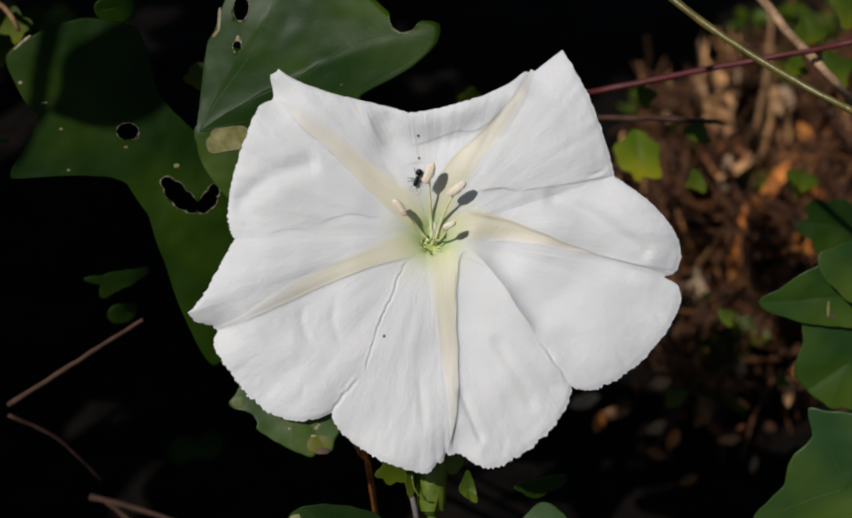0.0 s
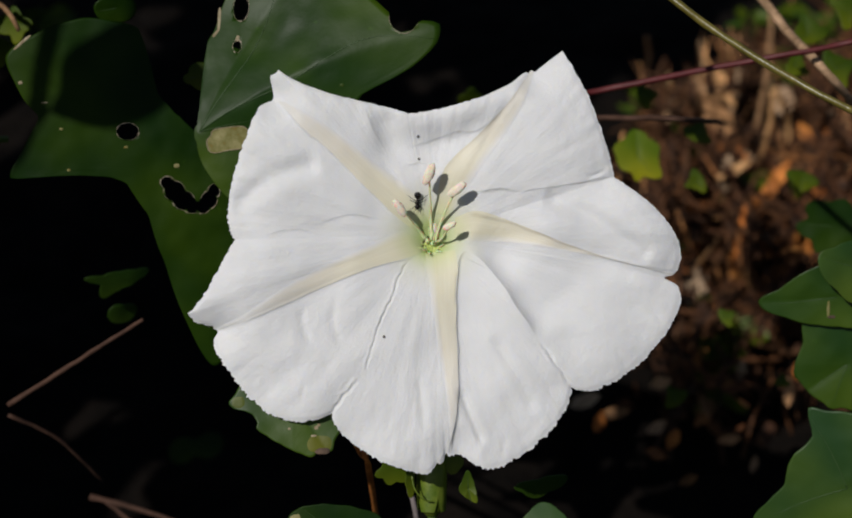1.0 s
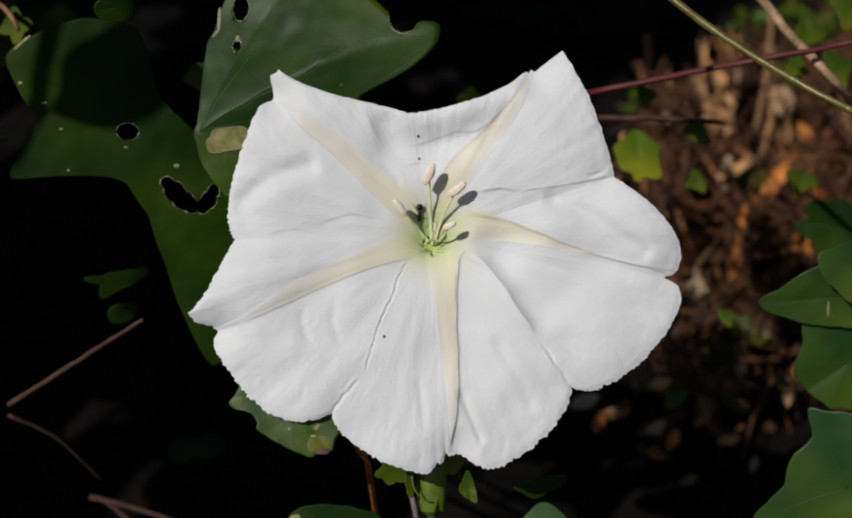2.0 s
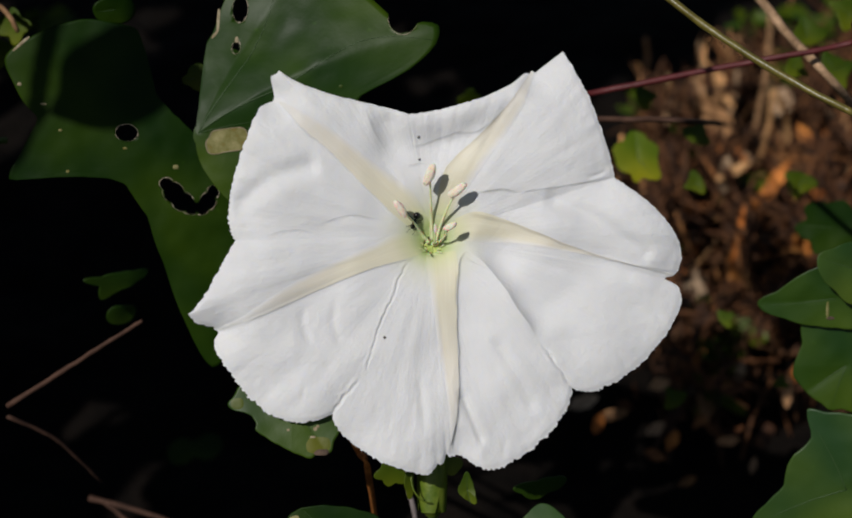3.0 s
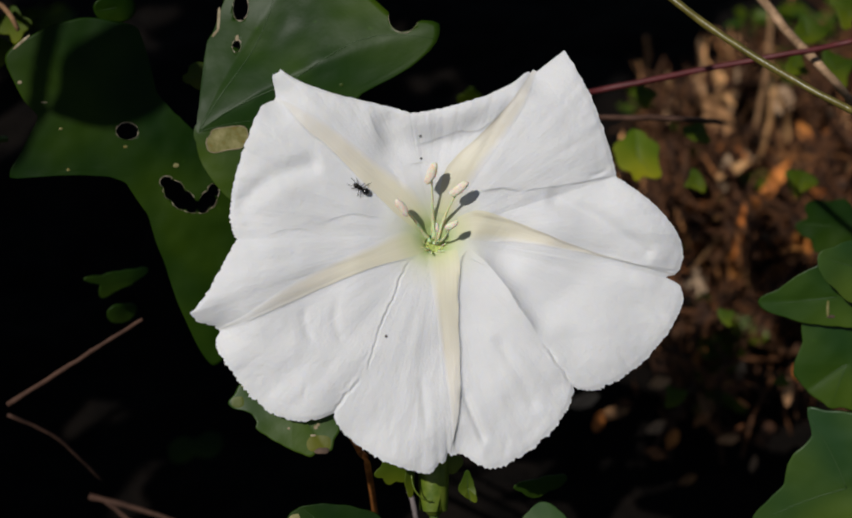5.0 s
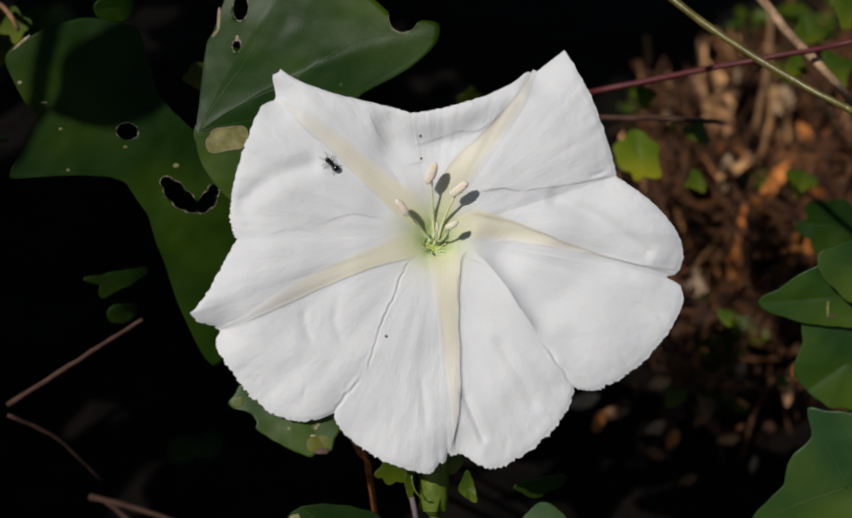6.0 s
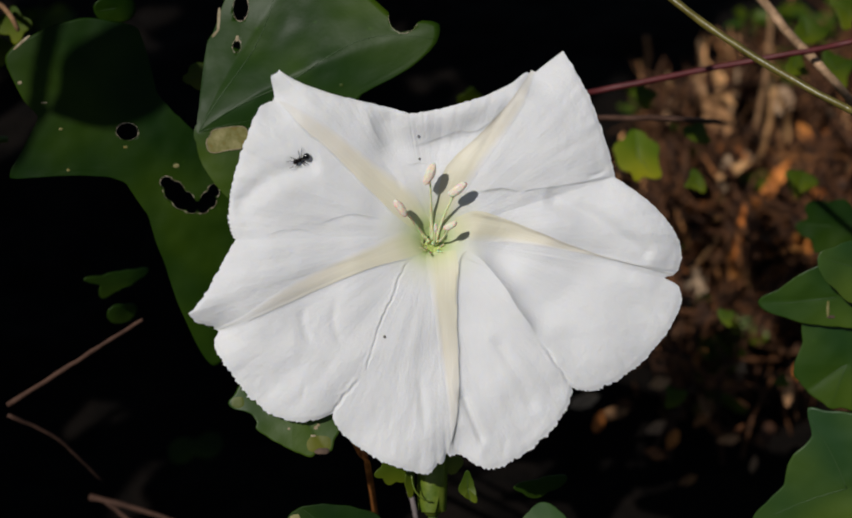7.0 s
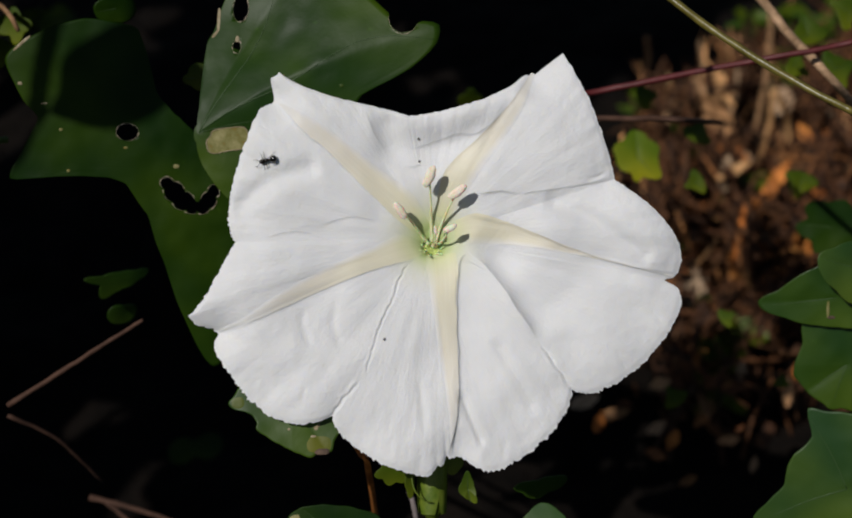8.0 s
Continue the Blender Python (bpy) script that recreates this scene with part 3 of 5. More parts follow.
    for (x, y), turn, up, size in spec:
        st = new("stamen")
        st.parent = flower
        # the filament runs along the throat's wall before it stands free
        tip = Vector((x, y, up))
        root = petal_point(x * 0.12, HEART.y + (y - HEART.y) * 0.10) / CM
        low = petal_point(x * 0.30, HEART.y + (y - HEART.y) * 0.32, 0.03) / CM
        high = petal_point(x * 0.62, HEART.y + (y - HEART.y) * 0.66) / CM
        high.z += 0.45 * (up - high.z)
        v, f = tube_data([p * CM for p in curve_points([root, low, high, tip], 16)], [CM * (0.058 - 0.032 * min(1, i / 10)) for i in range(16)], 7)
        mesh("filament", v, f, FILAMENT, st)
        ln, wd = (size, size * 0.41)
        vv, n, m = [], 14, 12
        rot = Matrix.Rotation(radians(turn), 4, 'Z') @ Matrix.Rotation(radians(-18), 4, 'Y')
        for i in range(n):
            a = math.pi * i / (n - 1)
            for j in range(m):
                b = 2 * math.pi * j / m
                groove = 1 - 0.28 * math.exp(-(math.sin(b / 2 - math.pi / 4) / 0.25) ** 2)
                p = Vector((-ln * math.cos(a), wd * abs(math.sin(a)) ** 0.7 * math.cos(b) * groove, wd * abs(math.sin(a)) ** 0.7 * math.sin(b) * groove))
                p *= 1 + 0.16 * noise.noise((p.x * 14 + x * 9, p.y * 14, p.z * 14))
                p.y += 0.25 * p.x * p.x
                vv.append((tip + rot @ p) * CM)
        mesh("anther", vv, grid_faces(n, m, True), ANTHER, st)
    # calyx: ovary cup with overlapping sepals
    base = Vector((0.0, -5.95, -1.7))
    v, f = tube_data([(base + Vector((0, d, 0))) * CM for d in (-0.75, -0.6, -0.3, 0.1, 0.6, 1.2)], [c * CM for c in (0.15, 0.27, 0.35, 0.37, 0.36, 0.33)], 20)
    mesh("calyx", v, f, CALYX, flower, "yellow-green calyx cup")
    for i in range(4):
        w0 = radians(90 * i + 200)
        vv, n, m = [], 12, 9
        for a in range(n):
            t = a / (n - 1)
            for b in range(m):
                s = b / (m - 1) * 2 - 1
                w = w0 + s * 0.85 * max(0.02, math.sin(math.pi * min(1, 0.15 + 0.85 * t))) ** 0.6
                rr = 0.325 + 0.065 * math.sin(math.pi * min(1, 0.15 + 0.7 * t))
                vv.append((base + Vector((rr * math.cos(w), -0.62 + 1.75 * t, rr * math.sin(w)))) * CM)
        mesh("sepal", vv, grid_faces(n, m), CALYX, flower)
    stalk = curve_points([(0.0, -6.5, -1.7), (0.05, -7.6, -2.2), (0.1, -10, -5), (0, -14, -9), (0, -19.5, -15.5)], 20)
    v, f = tube_data([p * CM for p in stalk], 0.13 * CM, 8)
    mesh("stalk", v, f, STALK, flower)
    # grains lying on the petals
    for x, y, r in ((-0.34, 2.87, 0.032), (-0.32, 2.32, 0.03), (-1.18, -2.05, 0.035)):
        vv, ff = tube_data([petal_point(x, y, 0.0), petal_point(x, y, 0.02), petal_point(x + 0.01, y, 0.04)], [r * CM, r * CM * 1.1, r * CM * 0.5], 7)
        mesh("pollen_grain", vv, ff, SPECK, flower)
    return flower


moonflower = build_flower()


# ---- leaves ----
def polar_outline(knots):
    """Radius for every direction from (degrees, cm) knots, smooth between them."""
    a = [k[0] % 360 for k in knots]
    order = sorted(range(len(a)), key=lambda i: a[i])
    xs = np.array([a[i] for i in order], float)
    ys = np.array([knots[i][1] for i in order], float)
    x3 = np.concatenate((xs - 360, xs, xs + 360))
    y3 = np.tile(ys, 3)
    d = np.diff(y3) / np.diff(x3)
    m = np.zeros_like(y3)
    for i in range(1, len(y3) - 1):
        m[i] = 0 if d[i - 1] * d[i] <= 0 else 2 * d[i - 1] * d[i] / (d[i - 1] + d[i])

    def radius(deg):
        deg %= 360
        i = int(np.searchsorted(x3, deg, side="right")) - 1
        h = x3[i + 1] - x3[i]
        t = (deg - x3[i]) / h
        return float((2 * t ** 3 - 3 * t ** 2 + 1) * y3[i] + (t ** 3 - 2 * t ** 2 + t) * h * m[i] + (3 * t ** 2 - 2 * t ** 3) * y3[i + 1] + (t ** 3 - t ** 2) * h * m[i + 1])
    return radius


PATCH_LOOKS = {"yellow": (YELLOWED, "yellowing leaf tissue"), "burnt": (BURNT, "browned withered tissue"), "pale": (PALE, "pale bitten speck")}


def make_leaf(label, at, z, knots, material=None, veins=(), tilt=(0, 0), holes=(), patches=(), origin=(0, 0), name="vine_leaf", size=(150, 34),
              droop=0.02, wave=0.05, fold=0.07, seed=0.0, stem=True, group="vine leaves", pose_matrix=None):
    """A leaf blade with thickness, veins, eaten holes and a stalk.
    knots, veins: (degrees, cm) about the middle; holes: (x, y, rx, ry) cm; patches: dead tissue (x, y, rx, ry, look, degrees)."""
    material = material or LEAF
    thing = new(name)
    k = (DIST / CM - z) / (DIST / CM)
    m = pose_matrix
    if m is None:
        m = Matrix.Translation(spot(at[0], at[1], z)) @ FLOWER.to_3x3().to_4x4() @ pose(0, 0, 0, tilt[0], tilt[1], 0)
    thing.matrix_world = m
    tagged(thing, label, "leaf", group)
    radius = polar_outline(knots)
    cols, rows = size

    def vein_turn(r, deg, ln, bend=0):
        return deg + bend * (1 - min(1, r / ln))

    def blade(x, y):
        r = math.hypot(x, y)
        zz = -droop * r * r + wave * noise.noise((x * 0.8 + seed, y * 0.8, seed)) * min(1, r) + wave * 0.4 * noise.noise((x * 2.2 + seed, y * 2.2, 3))
        if veins:
            w = math.degrees(math.atan2(y, x))
            gap = abs(wrap_angle(radians(w - vein_turn(r, *veins[0]))))
            zz += fold * min(gap, 0.6) * min(r, 3) - 0.008 * math.exp(-(gap * r / 0.08) ** 2)
        return zz
    flat = [(0.0, 0.0)]
    for i in range(1, rows):
        t = i / (rows - 1)
        for j in range(cols):
            deg = 360 * j / cols
            w = radians(deg)
            r = radius(deg) * (1 + 0.012 * noise.noise((math.cos(w) * 6, math.sin(w) * 6, seed))) * t
            flat.append((r * math.cos(w), r * math.sin(w)))
    faces = [(0, 1 + j, 1 + (j + 1) % cols) for j in range(cols)]
    for a, b, c, d in grid_faces(rows - 1, cols, True):
        faces.append((a + 1, d + 1, c + 1, b + 1))

    def inside(p):
        for h in holes:
            if ((p[0] - h[0]) / h[2]) ** 2 + ((p[1] - h[1]) / h[3]) ** 2 < 1 + 0.3 * noise.noise((p[0] * 4, p[1] * 4, seed)):
                return h
        return None
    if holes:
        mark = [inside(p) for p in flat]
        faces = [f for f in faces if not all(mark[i] for i in f)]
        for i, h in enumerate(mark):
            if h:
                u, v = (flat[i][0] - h[0]) / h[2], (flat[i][1] - h[1]) / h[3]
                g = max(1e-4, math.hypot(u, v))
                q = (h[0] + u / g * h[2], h[1] + v / g * h[3])
                if not any(o is not h and ((q[0] - o[0]) / o[2]) ** 2 + ((q[1] - o[1]) / o[3]) ** 2 < 0.9 for o in holes):
                    flat[i] = q
    verts = [Vector((x, y, blade(x, y))) * CM * k for x, y in flat]
    used = sorted({i for f in faces for i in f})
    idx = {i: n for n, i in enumerate(used)}
    b = mesh("blade", [verts[i] for i in used], [tuple(idx[i] for i in f) for f in faces], material, thing)
    solid = b.modifiers.new("thickness", 'SOLIDIFY')
    solid.thickness, solid.offset = 0.00035, -1
    for vein in veins:
        ln = vein[1]
        pts = []
        for i in range(16):
            r = ln * i / 15
            w = radians(vein_turn(r, *vein))
            x, y = r * math.cos(w + 0.05 * math.sin(r * 1.3 + seed)), r * math.sin(w + 0.05 * math.sin(r * 1.3 + seed))
            pts.append(Vector((x, y, blade(x, y) + 0.004)) * CM * k)
        v, f = tube_data(pts, [CM * k * (0.009 + 0.0015 * ln) * (1 - 0.75 * i / 15) for i in range(16)], 6)
        mesh("vein", v, f, VEIN, thing, "pale leaf vein")
    for h in holes:
        pts = []
        for i in range(29):
            w = 2 * math.pi * i / 28
            x, y = h[0] + h[2] * 1.01 * math.cos(w), h[1] + h[3] * 1.01 * math.sin(w)
            pts.append((x, y))
        run = []
        for p in pts + [None]:
            ok = p is not None and math.hypot(*p) < radius(math.degrees(math.atan2(p[1], p[0]))) * 1.0 and not any(
                o is not h and ((p[0] - o[0]) / o[2]) ** 2 + ((p[1] - o[1]) / o[3]) ** 2 < 1 for o in holes)
            if ok:
                run.append(Vector((p[0], p[1], blade(*p) + 0.006)) * CM * k)
            else:
                if len(run) > 2:
                    rad = [CM * k * max(0.003, 0.004 + 0.024 * noise.noise((i * 0.55, h[0], h[1]))) for i in range(len(run))]
                    v, f = tube_data(run, rad, 6)
                    mesh("bite_edge", v, f, BITE, thing, "dried pale bite edge")
                run = []
    for px, py, rx, ry, *own in patches:
        vv, n, mm = [], 7, 36
        for i in range(n):
            t = i / (n - 1)
            for j in range(mm):
                w = 2 * math.pi * j / mm
                c = t * (1 + (0.25 if rx > 0.3 else 0.12) * noise.noise((math.cos(w) * 1.5, math.sin(w) * 1.5, px)))
                x = px + rx * c * math.copysign(abs(math.cos(w)) ** 0.75, math.cos(w))
                y = py + ry * c * math.copysign(abs(math.sin(w)) ** 0.75, math.sin(w)) + (0.14 * (x - px) if rx > 0.3 else 0)
                if len(own) > 1:
                    turned = Vector((x - px, y - py, 0)) @ Matrix.Rotation(radians(-own[1]), 3, 'Z')
                    x, y = px + turned.x, py + turned.y
                vv.append(Vector((x, y, blade(x, y) + (0.010 if own else 0.014) - 0.010 * t ** 4)) * CM * k)
        if rx > 0.3:
            v, f = tube_data([p + Vector((0, 0, 0.00006)) for p in vv[-mm:] + vv[-mm:-mm + 1]], [CM * k * (0.012 + 0.008 * noise.noise((i * 0.4, px, 3))) for i in range(mm + 1)], 6)
            mesh("patch_rim", v, f, PALE, thing, "pale dried rim")
        tissue, words = PATCH_LOOKS[own[0]] if own else (DEAD, "tan dead patch")
        mesh("dead_patch", vv, grid_faces(n, mm, True), tissue, thing, words)
    if stem:
        inv = m.inverted()
        top = m @ Vector((origin[0] * CM * k, origin[1] * CM * k, -0.0006))
        away = (top - FLOWER @ EYE).normalized()
        foot = top + away * ((top.z + 0.02) / -away.z)
        pts = curve_points([top, top.lerp(foot, 0.3), top.lerp(foot, 0.7), foot], 14)
        v, f = tube_data([inv @ p for p in pts], 0.0008, 6)
        mesh("petiole", v, f, STALK, thing)
    return thing


def build_leaves():
    make_leaf("large dark green vine leaf with bitten edge and tan patch", (-5.71, 2.96), -2.2,
              [(-62, 2.0), (-30, 3.0), (0, 3.5), (13, 4.1), (17, 5.5), (21, 6.3), (24, 6.45), (26.5, 6.1), (29, 5.72), (33, 5.45), (38, 5.35), (54, 5.1), (73, 5.0), (80, 4.0), (84.6, 3.0), (85.6, 2.62), (87.5, 2.46), (89.6, 2.2), (90.3, 1.6),
               (94, 0.6), (110, 0.2), (180, 0.14), (250, 0.25), (280, 1.0)],
              LEAF_GLOSS, veins=((23.0, 6.2, 14), (62, 4.6), (14, 1.35)), tilt=(-4, -8), fold=-0.28, size=(300, 40),
              holes=((5.02, 2.86, 0.38, 0.46), (0.8, 2.2, 0.11, 0.17), (0.85, 3.2, 0.2, 0.35)), patches=((0.72, -0.18, 0.5, 0.29), (0.30, 2.9, 0.04, 0.3, "pale"), (0.235, 2.54, 0.035, 0.12, "pale", -35), (0.8, 2.4, 0.045, 0.08, "pale"), (3.5, 1.15, 0.05, 0.04, "yellow")), droop=0.006, seed=2.0)
    make_leaf("dark green vine leaf with insect holes behind the flower", (-6.6, 2.33), -3.0,
              [(99, 2.7), (101, 3.2), (110, 3.5), (121, 3.9), (130, 4.15), (137, 4.27), (147, 4.45), (154, 3.95), (158, 3.6), (162.6, 3.15), (170, 3.22), (178, 3.4), (188.5, 3.72), (190.5, 2.6), (194, 1.9), (202, 1.35), (217, 1.1), (253, 1.4), (270, 2.5), (277, 3.9), (284, 5.4), (296, 4.2), (317, 2.7), (335, 1.8), (23, 1.0),
               (50, 1.0), (72, 1.1), (90, 1.4), (95, 1.6)],
              tilt=(7, 9), fold=0.03, size=(480, 60),
              holes=((-0.86, 0.63, 0.27, 0.21), (-3.75, 3.05, 0.42, 0.36), (0.1, -0.61, 0.17, 0.15), (0.27, -0.82, 0.26, 0.25), (0.5, -1.05, 0.27, 0.24), (0.72, -1.2, 0.25, 0.17), (0.95, -1.2, 0.2, 0.18), (1.12, -1.04, 0.2, 0.22), (1.24, -0.82, 0.15, 0.18)), patches=((-2.45, 0.67, 0.045, 0.03), (-2.28, -0.33, 0.04, 0.035), (0.33, -0.2, 0.07, 0.05), (-0.9, 0.25, 0.05, 0.03), (-3.42, 1.77, 0.05, 0.04, "pale"), (-2.85, 1.3, 0.08, 0.02, "pale"), (-3.37, 2.74, 0.27, 0.035, "pale", 42)), seed=5.0, origin=(0.3, 0.5), droop=0.008)
    make_leaf("green vine leaf with browned tip under the flower", (-3.4, -3.62), -0.25,
              [(0, 1.2), (90, 1.3), (150, 1.3), (175, 1.45), (183, 1.6), (188, 1.5), (193, 1.23), (202, 1.05), (212, 1.04), (219, 1.15), (235, 1.1), (251, 1.12), (276, 1.3), (289.5, 1.48), (297, 1.40), (302, 1.43),
               (306.7, 1.57), (316, 1.43), (324, 1.39), (340, 1.3)],
              LEAF_MID, size=(260, 26), veins=((304, 1.3),),
              patches=((0.66, -1.08, 0.30, 0.2, "yellow"), (0.72, -1.23, 0.19, 0.1, "burnt"), (-1.35, -0.06, 0.16, 0.14, "yellow"), (0.57, -0.68, 0.05, 0.05, "pale"), (0.63, -0.62, 0.04, 0.035, "pale"), (0.51, -0.88, 0.07, 0.03, "pale"),
                       (-0.09, -0.71, 0.035, 0.03, "pale"), (0.37, -0.4, 0.04, 0.04, "pale")), seed=3.0, tilt=(-10, 0))
    make_leaf("broad pale green vine leaf with grey sheen", (10.2, -5.8), -3.0,
              [(87, 1.95), (105, 2.05), (115, 2.25), (122, 1.6), (135, 1.5), (148, 1.55), (175, 1.5), (190, 1.9), (200, 2.4), (230, 3.0), (270, 2.5), (330, 2.6), (20, 2.4), (60, 2.2)],
              LEAF_PALE, veins=((114, 1.95), (200, 2.0)), seed=11.0, tilt=(14, -10))
    make_leaf("dark green vine leaf overlapping its neighbour", (10.2, -2.75), -5.0,
              [(135, 1.5), (155, 1.2), (170, 1.22), (190, 1.30), (205, 1.2), (225, 1.15), (240, 1.12), (252, 1.18), (265, 1.1), (300, 1.5), (0, 2.0), (60, 1.7), (100, 1.4)],
              LEAF_MID, veins=((215, 1.0), (250, 1.0)), seed=12.0, tilt=(10, -6))
    make_leaf("pointed green vine leaf with rust speck", (9.95, -1.1), -4.4,
              [(185, 1.9), (172, 1.4), (156, 1.16), (125, 0.95), (90, 0.9), (30, 1.2), (0, 1.4), (300, 0.9), (270, 0.75), (245, 0.8), (226, 0.96), (205, 1.3)],
              LEAF_MID, veins=((185, 1.6),), patches=((-0.2, -0.3, 0.035, 0.2), (-0.12, -0.5, 0.1, 0.04, "burnt")), seed=13.0, tilt=(16, -8))
    make_leaf("bright green vine leaf edge", (10.35, -0.35), -3.8,
              [(163, 0.95), (135, 0.7), (90, 0.65), (0, 1.3), (270, 0.9), (233, 0.7), (200, 0.8)], LEAF_PALE, veins=((163, 0.8),), seed=14.0, tilt=(10, 10))
    # this leaf's shade is partly put into its dark green
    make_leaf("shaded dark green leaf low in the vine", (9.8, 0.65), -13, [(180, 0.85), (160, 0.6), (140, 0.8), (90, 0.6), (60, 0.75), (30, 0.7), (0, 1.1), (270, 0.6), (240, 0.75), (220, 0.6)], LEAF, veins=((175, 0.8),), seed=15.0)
    make_leaf("lime green seedling leaf in the leaf litter", (5.07, 2.33), -16, [(100, 0.72), (75, 0.66), (62, 0.56), (30, 0.6), (5, 0.5), (-20, 0.55), (-42, 0.74), (-58, 0.62), (-75, 0.5), (-95, 0.6), (-115, 0.42), (-150, 0.52), (178, 0.55), (155, 0.66), (125, 0.58)],
              LEAF_SEEDLING, veins=((95, 0.6), (-45, 0.5)), seed=16.0, tilt=(-10, 0))
    make_leaf("dark green leaf below the flower", (-2.3, -7.05), -1.2, [(90, 0.85), (60, 0.9), (25, 1.2), (0, 1.3), (270, 1.2), (180, 1.4), (155, 1.35), (120, 1.0)], LEAF, veins=((140, 1.1),), seed=17.0,
              patches=((-1.05, 0.42, 0.14, 0.2),))
    make_leaf("grey-green leaf tip below the flower", (2.75, -6.85), -1.5, [(90, 0.72), (50, 0.65), (0, 0.7), (270, 0.9), (180, 0.6), (130, 0.6)], LEAF_PALE, seed=18.0, tilt=(-15, 0))
    make_leaf("shaded green leaf deep in the vine", (2.7, -5.75), -2.3, [(90, 0.28), (50, 0.38), (20, 0.7), (0, 0.6), (-40, 0.3), (270, 0.35), (200, 0.5), (180, 0.75), (150, 0.4), (120, 0.25)], LEAF_MID, seed=19.0, tilt=(30, 25))
    # next two tilted away from the sun so that they look shaded
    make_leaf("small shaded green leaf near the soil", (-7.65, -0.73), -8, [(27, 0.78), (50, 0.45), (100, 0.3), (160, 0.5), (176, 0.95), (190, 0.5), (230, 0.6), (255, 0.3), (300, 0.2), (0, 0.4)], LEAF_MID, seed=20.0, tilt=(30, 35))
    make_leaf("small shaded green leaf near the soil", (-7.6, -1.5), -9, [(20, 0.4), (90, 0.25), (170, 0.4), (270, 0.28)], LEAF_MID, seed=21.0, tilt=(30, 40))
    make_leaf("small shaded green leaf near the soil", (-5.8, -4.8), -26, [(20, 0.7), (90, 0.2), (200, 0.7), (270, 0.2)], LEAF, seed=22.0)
    make_leaf("small yellow-green bract below the flower", (0.89, -5.8), -0.6, [(92, 0.46), (70, 0.28), (20, 0.17), (-35, 0.24), (-60, 0.40), (-85, 0.26), (-130, 0.2), (190, 0.22), (140, 0.22), (112, 0.3)], LEAF_LIME, veins=((-75, 0.38), (95, 0.35)), fold=0.55, seed=23.0, name="bract")
    make_leaf("small yellow-green leaf beside the calyx", (-1.0, -5.4), -1.6, [(100, 0.45), (60, 0.4), (30, 0.55), (0, 0.4), (-30, 0.5), (-60, 0.3), (-90, 0.34), (-140, 0.25), (190, 0.42), (150, 0.3)], LEAF_LIME, seed=24.0, tilt=(15, 20))
    make_leaf("small yellow-green leaf beside the calyx", (0.5, -5.2), -1.7, [(20, 0.3), (70, 0.22), (140, 0.3), (200, 0.2), (270, 0.25), (320, 0.22)], LEAF_LIME, seed=26.0, tilt=(-10, 10))
    make_leaf("small yellow-green leaf beside the calyx", (-0.52, -5.55), -1.1, [(95, 0.4), (60, 0.2), (0, 0.12), (-60, 0.24), (-85, 0.5), (-110, 0.26), (180, 0.15), (130, 0.2)], LEAF_LIME, seed=27.0, tilt=(5, 35))
    # seedlings standing in the litter
    for x, y, r, turn, lime in ((9.9, 4.5, 0.62, 20, 0), (9.25, 5.35, 0.6, 100, 0), (6.5, 2.9, 0.45, 60, 1), (6.55, 1.75, 0.38, 200, 0), (7.2, -1.6, 0.3, 30, 1), (8.6, -3.2, 0.25, 80, 0), (10.3, 5.9, 0.6, 150, 0), (9.1, 1.8, 0.5, 250, 0),
                                (6.0, -3.6, 0.4, 120, 0), (5.2, 3.85, 0.4, 10, 0), (8.9, 4.6, 0.45, 330, 0)):
        make_leaf("lime green seedling leaf in the leaf litter" if lime else "olive green seedling leaf in the leaf litter", (x, y), -16.5,
                  [(a + turn, r * q) for a, q in ((0, 1.0), (25, 0.62), (60, 0.6), (95, 0.85), (130, 0.55), (170, 0.4), (200, 0.42), (240, 0.6), (270, 0.9), (310, 0.6), (340, 0.7))],
                  LEAF_LIME if lime else LEAF_OLIVE, veins=((turn, r * 0.8), (turn + 95, r * 0.6)), seed=60 + x, tilt=(-10, 8), size=(60, 10), wave=0.12)
    make_leaf("small olive green leaf at the vine's edge", (-10.25, 5.6), -7, [(0, 0.5), (40, 0.3), (90, 0.45), (140, 0.4), (180, 0.6), (240, 0.3), (270, 0.5), (320, 0.35)], LEAF_OLIVE, veins=((0, 0.4),), seed=73.0, tilt=(5, -20), size=(60, 10))
    make_leaf("small olive green leaf at the vine's edge", (-10.6, 4.95), -8, [(0, 0.4), (60, 0.3), (120, 0.4), (180, 0.5), (260, 0.45), (310, 0.3)], LEAF_OLIVE, seed=74.0, tilt=(-5, -15), size=(60, 10))
    make_leaf("small olive green leaf at the vine's edge", (-7.75, 6.0), -4.5, [(0, 0.5), (40, 0.45), (90, 0.35), (140, 0.4), (180, 0.55), (215, 0.5), (240, 0.4), (270, 0.35), (310, 0.42)], LEAF, veins=((190, 0.4),), seed=76.0, tilt=(22, 24), size=(60, 10))
    make_leaf("small olive green leaf behind the large vine leaf", (-5.8, 4.3), -4, [(180, 0.32), (205, 0.3), (235, 0.22), (300, 0.35), (0, 0.4), (60, 0.4), (120, 0.3), (150, 0.22)], LEAF_OLIVE, veins=((185, 0.25),), seed=75.0, size=(60, 10))
    make_leaf("small yellow-green leaf behind the flower", (0.95, 3.8), -18, [(90, 0.35), (50, 0.2), (0, 0.3), (-90, 0.35), (180, 0.3), (140, 0.2)], LEAF_OLIVE, seed=25.0, tilt=(55, 10))


